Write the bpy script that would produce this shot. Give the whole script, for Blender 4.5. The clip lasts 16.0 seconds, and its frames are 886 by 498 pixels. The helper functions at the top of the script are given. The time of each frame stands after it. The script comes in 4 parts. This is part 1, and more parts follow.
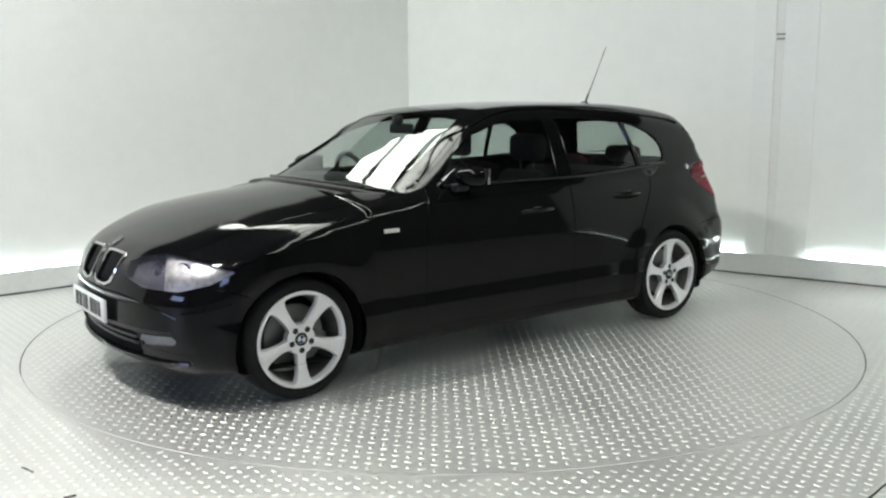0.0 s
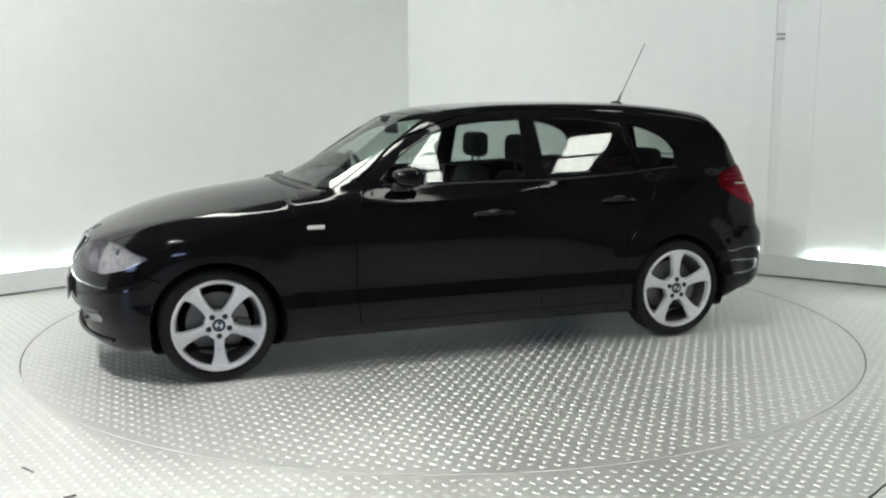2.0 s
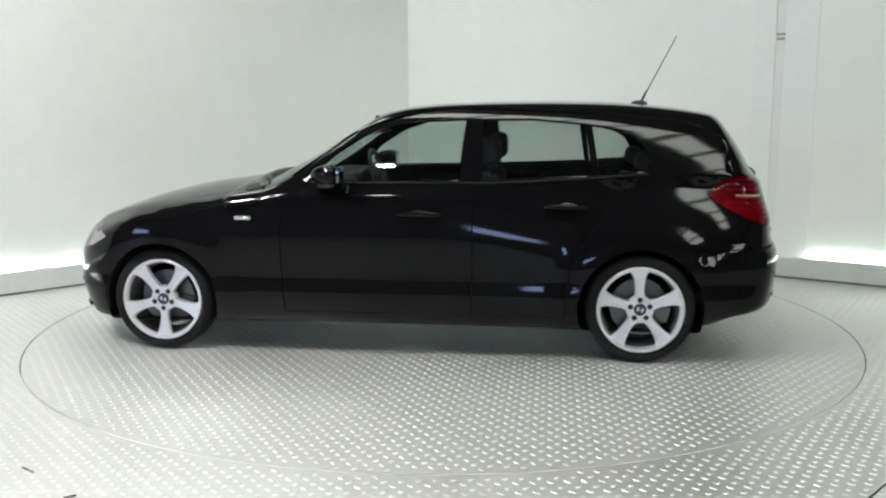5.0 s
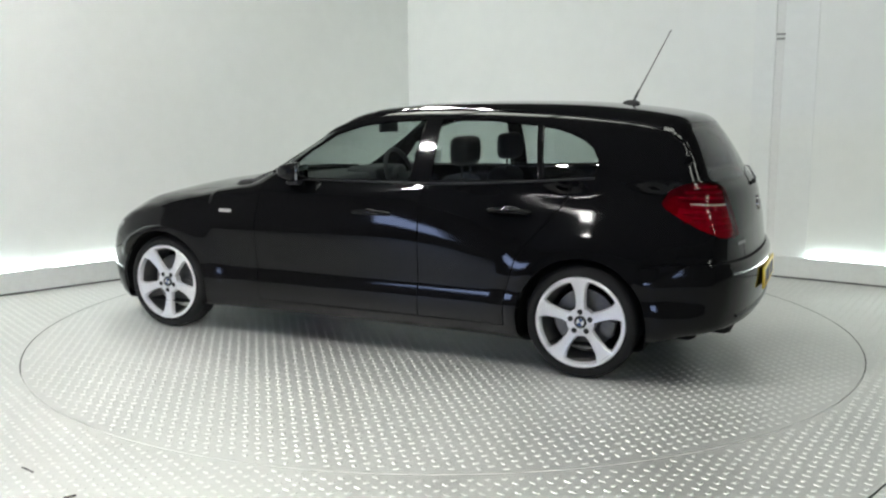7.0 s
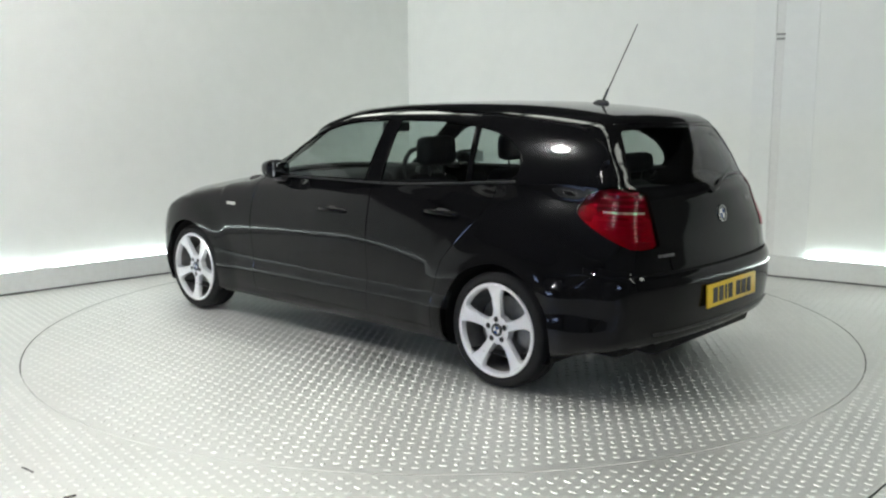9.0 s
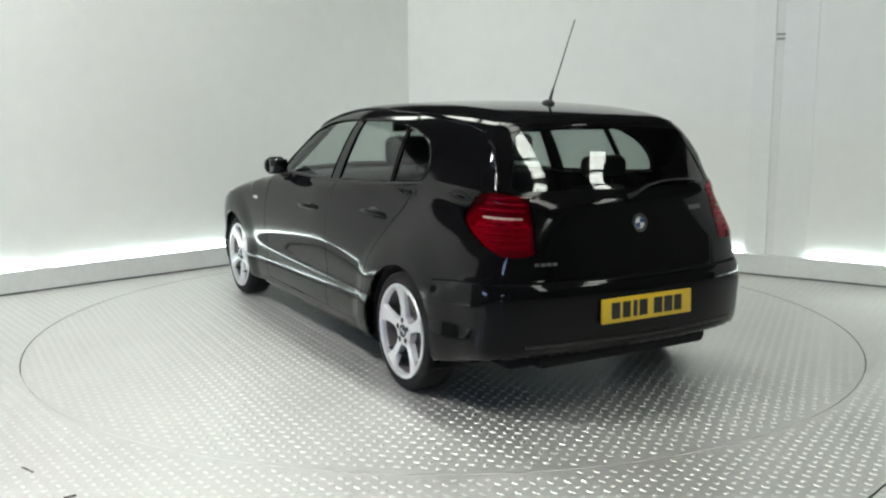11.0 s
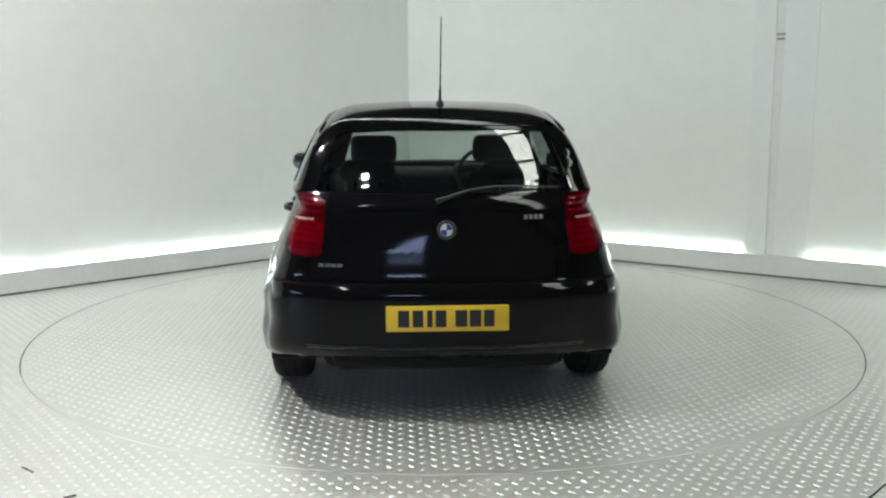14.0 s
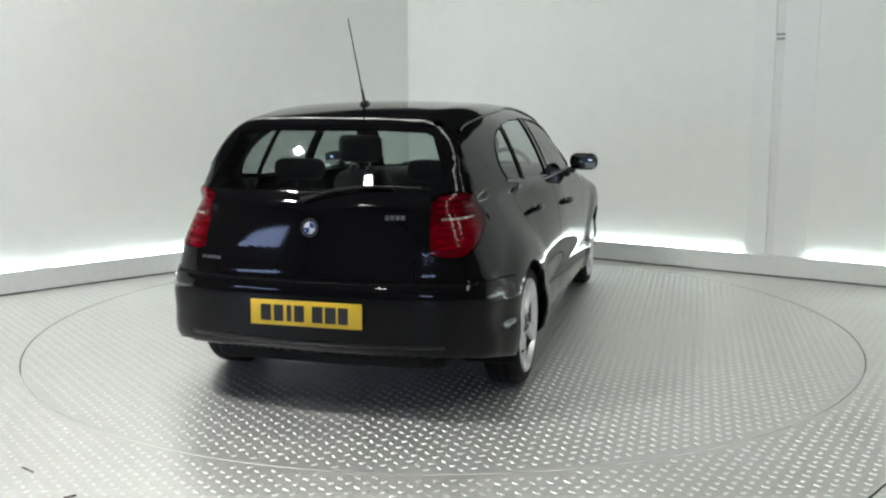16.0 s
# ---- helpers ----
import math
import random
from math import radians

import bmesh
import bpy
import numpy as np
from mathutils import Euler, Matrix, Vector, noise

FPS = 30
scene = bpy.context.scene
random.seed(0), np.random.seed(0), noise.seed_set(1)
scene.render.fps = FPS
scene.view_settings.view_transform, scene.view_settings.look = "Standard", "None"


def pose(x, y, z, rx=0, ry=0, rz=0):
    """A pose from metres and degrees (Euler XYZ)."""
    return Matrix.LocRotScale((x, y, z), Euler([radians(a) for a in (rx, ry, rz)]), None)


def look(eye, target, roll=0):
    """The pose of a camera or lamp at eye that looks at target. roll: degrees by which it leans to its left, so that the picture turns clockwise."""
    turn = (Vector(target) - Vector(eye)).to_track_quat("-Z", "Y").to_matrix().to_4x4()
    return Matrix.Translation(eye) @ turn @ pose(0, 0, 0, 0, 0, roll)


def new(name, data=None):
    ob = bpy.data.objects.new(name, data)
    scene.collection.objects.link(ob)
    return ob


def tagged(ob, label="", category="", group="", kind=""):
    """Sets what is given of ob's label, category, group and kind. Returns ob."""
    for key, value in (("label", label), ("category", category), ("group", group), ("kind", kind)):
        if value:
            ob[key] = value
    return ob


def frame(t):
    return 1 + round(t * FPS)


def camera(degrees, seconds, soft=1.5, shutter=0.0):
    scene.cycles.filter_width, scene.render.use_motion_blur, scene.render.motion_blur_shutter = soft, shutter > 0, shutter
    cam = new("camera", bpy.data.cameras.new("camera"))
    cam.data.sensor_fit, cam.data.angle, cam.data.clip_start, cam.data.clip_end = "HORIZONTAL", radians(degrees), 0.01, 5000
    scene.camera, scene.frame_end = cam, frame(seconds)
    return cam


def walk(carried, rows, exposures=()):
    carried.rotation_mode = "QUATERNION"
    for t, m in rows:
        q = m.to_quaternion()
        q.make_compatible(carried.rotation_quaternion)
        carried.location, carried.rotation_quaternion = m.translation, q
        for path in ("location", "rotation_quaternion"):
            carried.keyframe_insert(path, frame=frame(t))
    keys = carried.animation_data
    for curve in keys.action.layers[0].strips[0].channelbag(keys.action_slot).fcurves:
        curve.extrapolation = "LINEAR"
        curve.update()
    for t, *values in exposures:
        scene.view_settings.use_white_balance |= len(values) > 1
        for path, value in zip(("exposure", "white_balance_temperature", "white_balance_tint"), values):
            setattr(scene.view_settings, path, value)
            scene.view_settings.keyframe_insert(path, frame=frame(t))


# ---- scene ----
cam = camera(52.73, 16.0, soft=2.25)
EYE = Vector((0.0, -5.661, 1.358))
PITCH, YAW = radians(-9.0), radians(0.03)
AIM = EYE + Vector((math.sin(YAW) * math.cos(PITCH), math.cos(YAW) * math.cos(PITCH), math.sin(PITCH)))
walk(cam, [(0, look(EYE, AIM, -0.229)), (16, look(EYE, AIM, -0.229))],
     [(0, 0.07), (3.5, 0.08), (7, 0.0), (9, -0.03), (12, -0.12), (16, -0.15)])

# ---- light: daylight through rooflights and two windows, LED strips at the walls' foot ----
world = bpy.data.worlds.new("world")
scene.world = world
world.use_nodes = True
sky = world.node_tree.nodes.new("ShaderNodeTexSky")
sky.sky_type, sky.sun_disc, sky.sun_elevation, sky.sun_rotation = "NISHITA", False, radians(40), radians(200)
world.node_tree.links.new(sky.outputs[0], world.node_tree.nodes["Background"].inputs[0])
world.node_tree.nodes["Background"].inputs[1].default_value = 0.1


# ---- materials ----
def material(name, color, rough=0.5, metal=0.0, coat=0.0, vary=0.0, scale=8.0, bump=0.0, bump_scale=60.0, spec=0.5, emit=None, power=0.0, rough_vary=0.0):
    """A principled material with noise at two scales in colour, roughness and relief."""
    m = bpy.data.materials.new(name)
    m.use_nodes = True
    nt = m.node_tree
    b = nt.nodes["Principled BSDF"]
    b.inputs["Base Color"].default_value = (*color, 1)
    b.inputs["Roughness"].default_value = rough
    b.inputs["Metallic"].default_value = metal
    b.inputs["Coat Weight"].default_value = coat
    b.inputs["Coat Roughness"].default_value = 0.03
    b.inputs["Specular IOR Level"].default_value = spec
    if emit:
        b.inputs["Emission Color"].default_value = (*emit, 1)
        b.inputs["Emission Strength"].default_value = power
    if vary or bump or rough_vary:
        tc = nt.nodes.new("ShaderNodeTexCoord")
    if vary or rough_vary:
        n1, n2 = nt.nodes.new("ShaderNodeTexNoise"), nt.nodes.new("ShaderNodeTexNoise")
        n1.inputs["Scale"].default_value, n2.inputs["Scale"].default_value = scale, scale * 9
        n1.inputs["Detail"].default_value = n2.inputs["Detail"].default_value = 5
        for n in (n1, n2):
            nt.links.new(tc.outputs["Object"], n.inputs["Vector"])
        add = nt.nodes.new("ShaderNodeMath")
        add.operation = "ADD"
        nt.links.new(n1.outputs["Fac"], add.inputs[0])
        nt.links.new(n2.outputs["Fac"], add.inputs[1])
        if vary:
            r = nt.nodes.new("ShaderNodeMapRange")
            r.inputs["From Min"].default_value, r.inputs["From Max"].default_value = 0.6, 1.4
            r.inputs["To Min"].default_value, r.inputs["To Max"].default_value = 1 - vary, 1 + vary
            nt.links.new(add.outputs[0], r.inputs["Value"])
            mul = nt.nodes.new("ShaderNodeVectorMath")
            mul.operation = "SCALE"
            mul.inputs[0].default_value = color
            nt.links.new(r.outputs[0], mul.inputs["Scale"])
            nt.links.new(mul.outputs[0], b.inputs["Base Color"])
        if rough_vary:
            r = nt.nodes.new("ShaderNodeMapRange")
            r.inputs["From Min"].default_value, r.inputs["From Max"].default_value = 0.6, 1.4
            r.inputs["To Min"].default_value, r.inputs["To Max"].default_value = max(rough - rough_vary, 0.01), rough + rough_vary
            nt.links.new(add.outputs[0], r.inputs["Value"])
            nt.links.new(r.outputs[0], b.inputs["Roughness"])
    if bump:
        n3, bp = nt.nodes.new("ShaderNodeTexNoise"), nt.nodes.new("ShaderNodeBump")
        n3.inputs["Scale"].default_value = bump_scale
        nt.links.new(tc.outputs["Object"], n3.inputs["Vector"])
        nt.links.new(n3.outputs["Fac"], bp.inputs["Height"])
        bp.inputs["Strength"].default_value, bp.inputs["Distance"].default_value = bump, 0.004
        nt.links.new(bp.outputs[0], b.inputs["Normal"])
    return m


def pane_material(name, tint, gloss=0.02, base=0.05):
    """Thin glass: clear or tinted straight through, mirror by Fresnel."""
    m = bpy.data.materials.new(name)
    m.use_nodes = True
    nt = m.node_tree
    nt.nodes.remove(nt.nodes["Principled BSDF"])
    tr, gl, lw, pw, mr, mx = (nt.nodes.new("ShaderNode" + k) for k in ("BsdfTransparent", "BsdfGlossy", "LayerWeight", "Math", "MapRange", "MixShader"))
    tr.inputs["Color"].default_value = (*tint, 1)
    gl.inputs["Roughness"].default_value = gloss
    lw.inputs["Blend"].default_value = 0.5
    pw.operation, pw.inputs[1].default_value = "POWER", 5.0
    nt.links.new(lw.outputs["Facing"], pw.inputs[0])
    nt.links.new(pw.outputs[0], mr.inputs["Value"])
    mr.inputs["To Min"].default_value = base
    nt.links.new(mr.outputs[0], mx.inputs[0])
    nt.links.new(tr.outputs[0], mx.inputs[1])
    nt.links.new(gl.outputs[0], mx.inputs[2])
    nt.links.new(mx.outputs[0], nt.nodes["Material Output"].inputs[0])
    return m


WALL_WHITE = material("white_panel", (0.76, 0.78, 0.76), 0.42, vary=0.03, scale=0.8, bump=0.05, bump_scale=30)
PLINTH = material("white_plinth", (0.62, 0.64, 0.63), 0.5, vary=0.06, scale=3, bump=0.1, bump_scale=80)
POST = material("white_frame", (0.74, 0.76, 0.75), 0.4, vary=0.03, scale=2)
JOINT = material("grey_joint", (0.70, 0.71, 0.70), 0.6, vary=0.05, scale=4)
LATCH = material("grey_latch", (0.30, 0.31, 0.30), 0.45, metal=0.3, vary=0.1, scale=30)
GREY_GAP = material("grey_gap", (0.16, 0.16, 0.16), 0.8)
DARK_GAP = material("dark_gap", (0.012, 0.012, 0.012), 0.85, spec=0.15)
TREAD = material("tread_plate_aluminium", (0.67, 0.67, 0.655), 0.45, metal=0.75, vary=0.09, scale=1.6, bump=0.25, bump_scale=220, rough_vary=0.1)
STUD = material("tread_stud_aluminium", (0.76, 0.76, 0.745), 0.50, metal=0.75, vary=0.06, scale=5, rough_vary=0.08)
LED = material("led_strip", (0.9, 0.9, 0.9), 0.5, emit=(0.86, 1.0, 0.97), power=15.0)
ROOFLIGHT = material("rooflight_sheet", (0.8, 0.8, 0.8), 0.5, emit=(0.955, 1.0, 0.91), power=11.6)
DAYLIGHT = material("daylit_window", (0.6, 0.7, 0.9), 0.5, emit=(0.46, 0.60, 1.0), power=15.0)
HALL_WALL = material("hall_wall_grey", (0.13, 0.13, 0.125), 0.7, vary=0.1, scale=0.6)
HALL_ROOF = material("hall_roof_sheet", (0.10, 0.10, 0.10), 0.6, vary=0.1, scale=0.7)


# ---- mesh helpers ----
def mesh_object(name, bm, mats, smooth=False):
    bmesh.ops.recalc_face_normals(bm, faces=bm.faces[:])
    me = bpy.data.meshes.new(name)
    bm.to_mesh(me)
    bm.free()
    for m in (mats if isinstance(mats, (list, tuple)) else (mats,)):
        me.materials.append(m)
    if smooth:
        me.polygons.foreach_set("use_smooth", [True] * len(me.polygons))
        me.set_sharp_from_angle(angle=radians(38))
    return new(name, me)


def part(name, bm, mat, parent, label="", smooth=True):
    ob = mesh_object(name, bm, mat, smooth)
    ob.parent = parent
    if label:
        tagged(ob, label)
    return ob


def empty(name):
    ob = new(name)
    ob.empty_display_size = 0.2
    return ob


def box(bm, lo, hi, m=Matrix(), bevel=0.0):
    lo, hi = Vector(lo), Vector(hi)
    r = bmesh.ops.create_cube(bm, size=1.0, matrix=m @ Matrix.Translation((lo + hi) / 2) @ Matrix.Diagonal((*(hi - lo), 1)))
    if bevel:
        es = list({e for v in r["verts"] for e in v.link_edges})
        bmesh.ops.bevel(bm, geom=es, offset=bevel, segments=2, affect="EDGES", profile=0.5)
    return bm


def cyl(bm, r1, r2, depth, m=Matrix(), seg=24):
    bmesh.ops.create_cone(bm, cap_ends=True, segments=seg, radius1=r1, radius2=r2, depth=depth, matrix=m)
    return bm


def lathe(bm, profile, seg=48, m=Matrix(), close=False):
    """Turn (radius, height) pairs round z."""
    rings = []
    for r, h in profile:
        rings.append([bm.verts.new(m @ Vector((r * math.cos(2 * math.pi * i / seg), r * math.sin(2 * math.pi * i / seg), h))) for i in range(seg)])
    if close:
        rings.append(rings[0])
    for a, b in zip(rings, rings[1:]):
        for i in range(seg):
            j = (i + 1) % seg
            bm.faces.new((a[i], a[j], b[j], b[i]))
    return bm


def tube(bm, pts, radius, seg=8, m=Matrix()):
    """A tube along points; radius one number or one for each point."""
    pts = [Vector(q) for q in pts]
    rad = radius if isinstance(radius, (list, tuple)) else [radius] * len(pts)
    rings = []
    for i, q in enumerate(pts):
        d = (pts[min(i + 1, len(pts) - 1)] - pts[max(i - 1, 0)]).normalized()
        a = d.orthogonal().normalized() if i == 0 else (a - d * a.dot(d)).normalized()
        b = d.cross(a)
        rings.append([bm.verts.new(m @ (q + rad[i] * (a * math.cos(2 * math.pi * k / seg) + b * math.sin(2 * math.pi * k / seg)))) for k in range(seg)])
    for r, s in zip(rings, rings[1:]):
        for k in range(seg):
            j = (k + 1) % seg
            bm.faces.new((r[k], r[j], s[j], s[k]))
    bm.faces.new(rings[0][::-1])
    bm.faces.new(rings[-1])
    return bm


# ---- booth ----
CORNER = Vector((-0.33, 3.44, 0))
LEFT_DIR = Vector((-2.92, -2.67, 0)).normalized()
RIGHT_DIR = Vector((3.67, -2.49, 0)).normalized()
WALL_TOP = 2.6


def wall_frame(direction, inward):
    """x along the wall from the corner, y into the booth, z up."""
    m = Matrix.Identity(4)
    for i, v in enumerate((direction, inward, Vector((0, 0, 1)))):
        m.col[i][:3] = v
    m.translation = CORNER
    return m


IN_L = Vector((-LEFT_DIR.y, LEFT_DIR.x, 0))
IN_L = IN_L if IN_L.dot(Vector((0, 0, 0)) - CORNER) > 0 else -IN_L
IN_R = Vector((-RIGHT_DIR.y, RIGHT_DIR.x, 0))
IN_R = IN_R if IN_R.dot(-CORNER) > 0 else -IN_R
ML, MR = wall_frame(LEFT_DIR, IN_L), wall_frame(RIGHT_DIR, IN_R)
PLINTH_H, PLINTH_D = 0.17, 0.07


def booth_wall(name, m, length, posts, gaps):
    """Panels behind a plinth; the LED strip lies in the slot behind the plinth's lip."""
    wall = tagged(empty(name), "tall smooth white booth wall lit from its foot", "wall", kind="structure")
    edges = [0.0] + posts + [length]
    for a, b in zip(edges, edges[1:]):
        bm = bmesh.new()
        box(bm, (a - 0.10, -0.14, 0), (b - 0.004, -PLINTH_D, WALL_TOP), m)
        part("panel", bm, WALL_WHITE, wall, smooth=False)
    bm = bmesh.new()
    box(bm, (-0.04, -PLINTH_D + 0.035, 0.012), (length, 0, PLINTH_H), m, 0.006)
    part("plinth", bm, PLINTH, wall, "white painted plinth board", smooth=False)
    bm = bmesh.new()
    box(bm, (-0.04, -PLINTH_D + 0.03, 0.0), (length, -0.012, 0.0135), m)
    part("shadow_gap", bm, GREY_GAP, wall, "dark joint under the plinth", smooth=False)
    for a, b in gaps:
        bm = bmesh.new()
        box(bm, (a, -PLINTH_D + 0.004, PLINTH_H - 0.05), (b, -PLINTH_D + 0.032, PLINTH_H + 0.012), m)
        part("light_strip", bm, LED, wall, "glowing cool white LED strip", smooth=False)
    return wall


wall_left = booth_wall("wall_left", ML, 8.6, [], [(0.05, 3.55), (3.69, 5.55), (5.65, 8.5)])
wall_right = booth_wall("wall_right", MR, 8.2, [], [(0.05, 3.34), (3.86, 8.1)])


def post(m, x0, x1):
    """The wide double jamb at the joint between two wall panels."""
    p = tagged(empty("wall_post"), "white double jamb between two wall panels", "post", kind="structure")
    mid = (x0 + x1) / 2
    for name, a, b, d in (("jamb", x0, mid - 0.075, 0.0), ("jamb", mid - 0.012, x1, -0.006)):
        bm = bmesh.new()
        box(bm, (a, -PLINTH_D - 0.002, 0.002), (b, d - 0.058, WALL_TOP - 0.01), m, 0.004)
        part(name, bm, POST, p, smooth=False)
    bm = bmesh.new()
    box(bm, (mid - 0.074, -PLINTH_D - 0.002, 0.002), (mid - 0.013, -0.0675, WALL_TOP - 0.01), m)
    part("joint", bm, JOINT, p, "shaded recessed joint", smooth=False)
    bm = bmesh.new()
    for z in (1.87, 1.905):
        box(bm, (mid - 0.070, -0.068, z), (mid - 0.006, -0.050, z + 0.016), m, 0.003)
    part("latch", bm, LATCH, p, "small grey latch in the joint", smooth=False)
    return p


post(MR, 3.36, 3.84)

# ---- hall around the booth ----
HALL = (-7.0, 7.0, -9.5, 9.0)
HALL_H = 4.7


def slab(name, lo, hi, mat, label, category):
    bm = bmesh.new()
    box(bm, lo, hi)
    return tagged(mesh_object(name, bm, mat), label, category, kind="structure")


x0, x1, y0, y1 = HALL
slab("wall_north", (x0, y1, 0), (x1, y1 + 0.2, HALL_H), HALL_WALL, "grey hall wall behind the booth", "wall")
bm = bmesh.new()
box(bm, (x0, y0 - 0.2, 0), (-1.2, y0, HALL_H))
box(bm, (-0.1, y0 - 0.2, 0), (x1, y0, HALL_H))
box(bm, (-1.2, y0 - 0.2, 0), (-0.1, y0, 1.45))
box(bm, (-1.2, y0 - 0.2, 2.0), (-0.1, y0, HALL_H))
tagged(mesh_object("wall_south", bm, HALL_WALL), "dark grey hall wall with a window opening", "wall", kind="structure")
slab("window_2", (-1.2, y0 - 0.19, 1.45), (-0.1, y0 - 0.15, 2.0), DAYLIGHT, "window with bluish daylight", "window")
slab("wall_east", (x1, y0, 0), (x1 + 0.2, y1, HALL_H), HALL_WALL, "grey hall side wall", "wall")
BAY_Y, BAY_Z = (-7.9, -5.6), (1.45, 2.3)
bm = bmesh.new()
box(bm, (x0 - 0.2, y0, 0), (x0, BAY_Y[0], HALL_H))
box(bm, (x0 - 0.2, BAY_Y[1], 0), (x0, y1, HALL_H))
box(bm, (x0 - 0.2, BAY_Y[0], BAY_Z[1]), (x0, BAY_Y[1], HALL_H))
box(bm, (x0 - 0.2, BAY_Y[0], 0), (x0, BAY_Y[1], BAY_Z[0]))
tagged(mesh_object("wall_west", bm, HALL_WALL), "dark grey hall wall with a wide window opening", "wall", kind="structure")
slab("window_1", (x0 - 0.19, BAY_Y[0], BAY_Z[0]), (x0 - 0.15, BAY_Y[1], BAY_Z[1]), DAYLIGHT, "wide window with bluish daylight", "window")
slab("ceiling", (x0, y0, HALL_H), (x1, y1, HALL_H + 0.12), HALL_ROOF, "dark grey sheet roof with a rooflight strip", "ceiling")
for sx, sy, first, last in ((0.35, -1.0, -7.15, 12), (2.35, 0.15, 2.55, 2)):
    strip = Matrix.Translation((sx, sy, HALL_H)) @ Matrix.Rotation(radians(-55), 4, "Z")
    rl = tagged(empty("rooflight"), "long translucent corrugated rooflight strip", "rooflight", kind="structure")
    for i in range(last):
        xa = first + 1.27 * i
        bm = bmesh.new()
        box(bm, (xa + 0.05, -0.10, -0.03), (xa + 1.22, 0.43, -0.012), strip)
        part("sheet", bm, ROOFLIGHT, rl, smooth=False)
        bm = bmesh.new()
        box(bm, (xa + 1.21, -0.16, -0.10), (xa + 1.33, 0.49, -0.002), strip)
        part("purlin", bm, HALL_ROOF, rl, "dark roof purlin", smooth=False)
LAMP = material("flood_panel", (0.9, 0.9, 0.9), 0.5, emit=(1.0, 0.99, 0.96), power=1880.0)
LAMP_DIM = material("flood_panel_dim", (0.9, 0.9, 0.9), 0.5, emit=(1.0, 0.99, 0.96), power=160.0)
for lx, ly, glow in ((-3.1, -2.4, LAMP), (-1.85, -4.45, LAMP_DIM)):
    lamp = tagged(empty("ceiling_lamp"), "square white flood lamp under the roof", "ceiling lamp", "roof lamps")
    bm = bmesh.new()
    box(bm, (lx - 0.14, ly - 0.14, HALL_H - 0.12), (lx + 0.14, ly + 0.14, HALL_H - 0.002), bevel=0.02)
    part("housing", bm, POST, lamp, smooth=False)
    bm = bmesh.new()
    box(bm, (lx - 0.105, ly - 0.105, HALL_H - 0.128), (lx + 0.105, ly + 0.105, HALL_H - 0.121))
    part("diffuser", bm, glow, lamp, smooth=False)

# ---- floor and turntable ----
DISC_R = 2.485


def stud_mesh(name, centres, z0):
    """Raised lozenge bars of tread plate, turned alternately, as one mesh."""
    base = 0.8 * np.array([(-0.021, 0, 0), (-0.012, -0.0105, 0), (0.012, -0.0105, 0), (0.021, 0, 0), (0.012, 0.0105, 0), (-0.012, 0.0105, 0),
                           (-0.014, 0, 0.0035), (-0.008, -0.006, 0.0035), (0.008, -0.006, 0.0035), (0.014, 0, 0.0035), (0.008, 0.006, 0.0035), (-0.008, 0.006, 0.0035)])
    quads = [(i, (i + 1) % 6, 6 + (i + 1) % 6, 6 + i) for i in range(6)]
    verts, faces = [], []
    for n, (x, y, a) in enumerate(centres):
        c, s = math.cos(a), math.sin(a)
        for bx, by, bz in base:
            verts.append((x + bx * c - by * s, y + bx * s + by * c, z0 + bz))
        o = 12 * n
        faces += [tuple(o + k for k in q) for q in quads]
        faces.append(tuple(o + k for k in range(6, 12)))
    me = bpy.data.meshes.new(name)
    me.from_pydata(verts, [], faces)
    me.materials.append(STUD)
    return new(name, me)


def lattice(x0, x1, y0, y1, inside, turn=0.0, px=0.064, py=0.043):
    out = []
    c, s = math.cos(turn), math.sin(turn)
    for j in range(int(y0 / py), int(y1 / py) + 1):
        for i in range(int(x0 / px), int(x1 / px) + 1):
            u, v = (i + 0.5 * (j % 2)) * px, j * py
            x, y = u * c - v * s, u * s + v * c
            if inside(x, y):
                out.append((x, y, turn + radians(45 if j % 2 else -45) + random.uniform(-0.05, 0.05)))
    return out


def in_booth(x, y):
    q = Vector((x, y, 0)) - CORNER
    return q.dot(IN_L) > 0.02 and q.dot(IN_R) > 0.02


bm = bmesh.new()
ring_out, ring_in = [], []
SEG = 160
for i in range(SEG):
    a = 2 * math.pi * i / SEG
    ring_in.append(bm.verts.new(((DISC_R + 0.006) * math.cos(a), (DISC_R + 0.006) * math.sin(a), 0)))
    k = 12.0 / max(abs(math.cos(a)), abs(math.sin(a)))
    ring_out.append(bm.verts.new((k * math.cos(a), k * math.sin(a), 0)))
for i in range(SEG):
    j = (i + 1) % SEG
    bm.faces.new((ring_in[i], ring_in[j], ring_out[j], ring_out[i]))
floor = tagged(mesh_object("floor", bm, TREAD), "aluminium tread plate floor round the turntable", "floor", kind="structure")
bm = bmesh.new()
cyl(bm, DISC_R + 0.3, DISC_R + 0.3, 0.02, Matrix.Translation((0, 0, -0.07)), 96)
tagged(mesh_object("turntable_pit", bm, DARK_GAP), "dark pit under the turntable", "pit", kind="structure")
outer = stud_mesh("floor_stud", lattice(-5, 5, -4.4, 3.5, lambda x, y: math.hypot(x, y) > DISC_R + 0.03 and in_booth(x, y), radians(3)), 0.0)
tagged(outer, "raised bars of the tread plate floor", kind="stuff")
outer.parent = floor

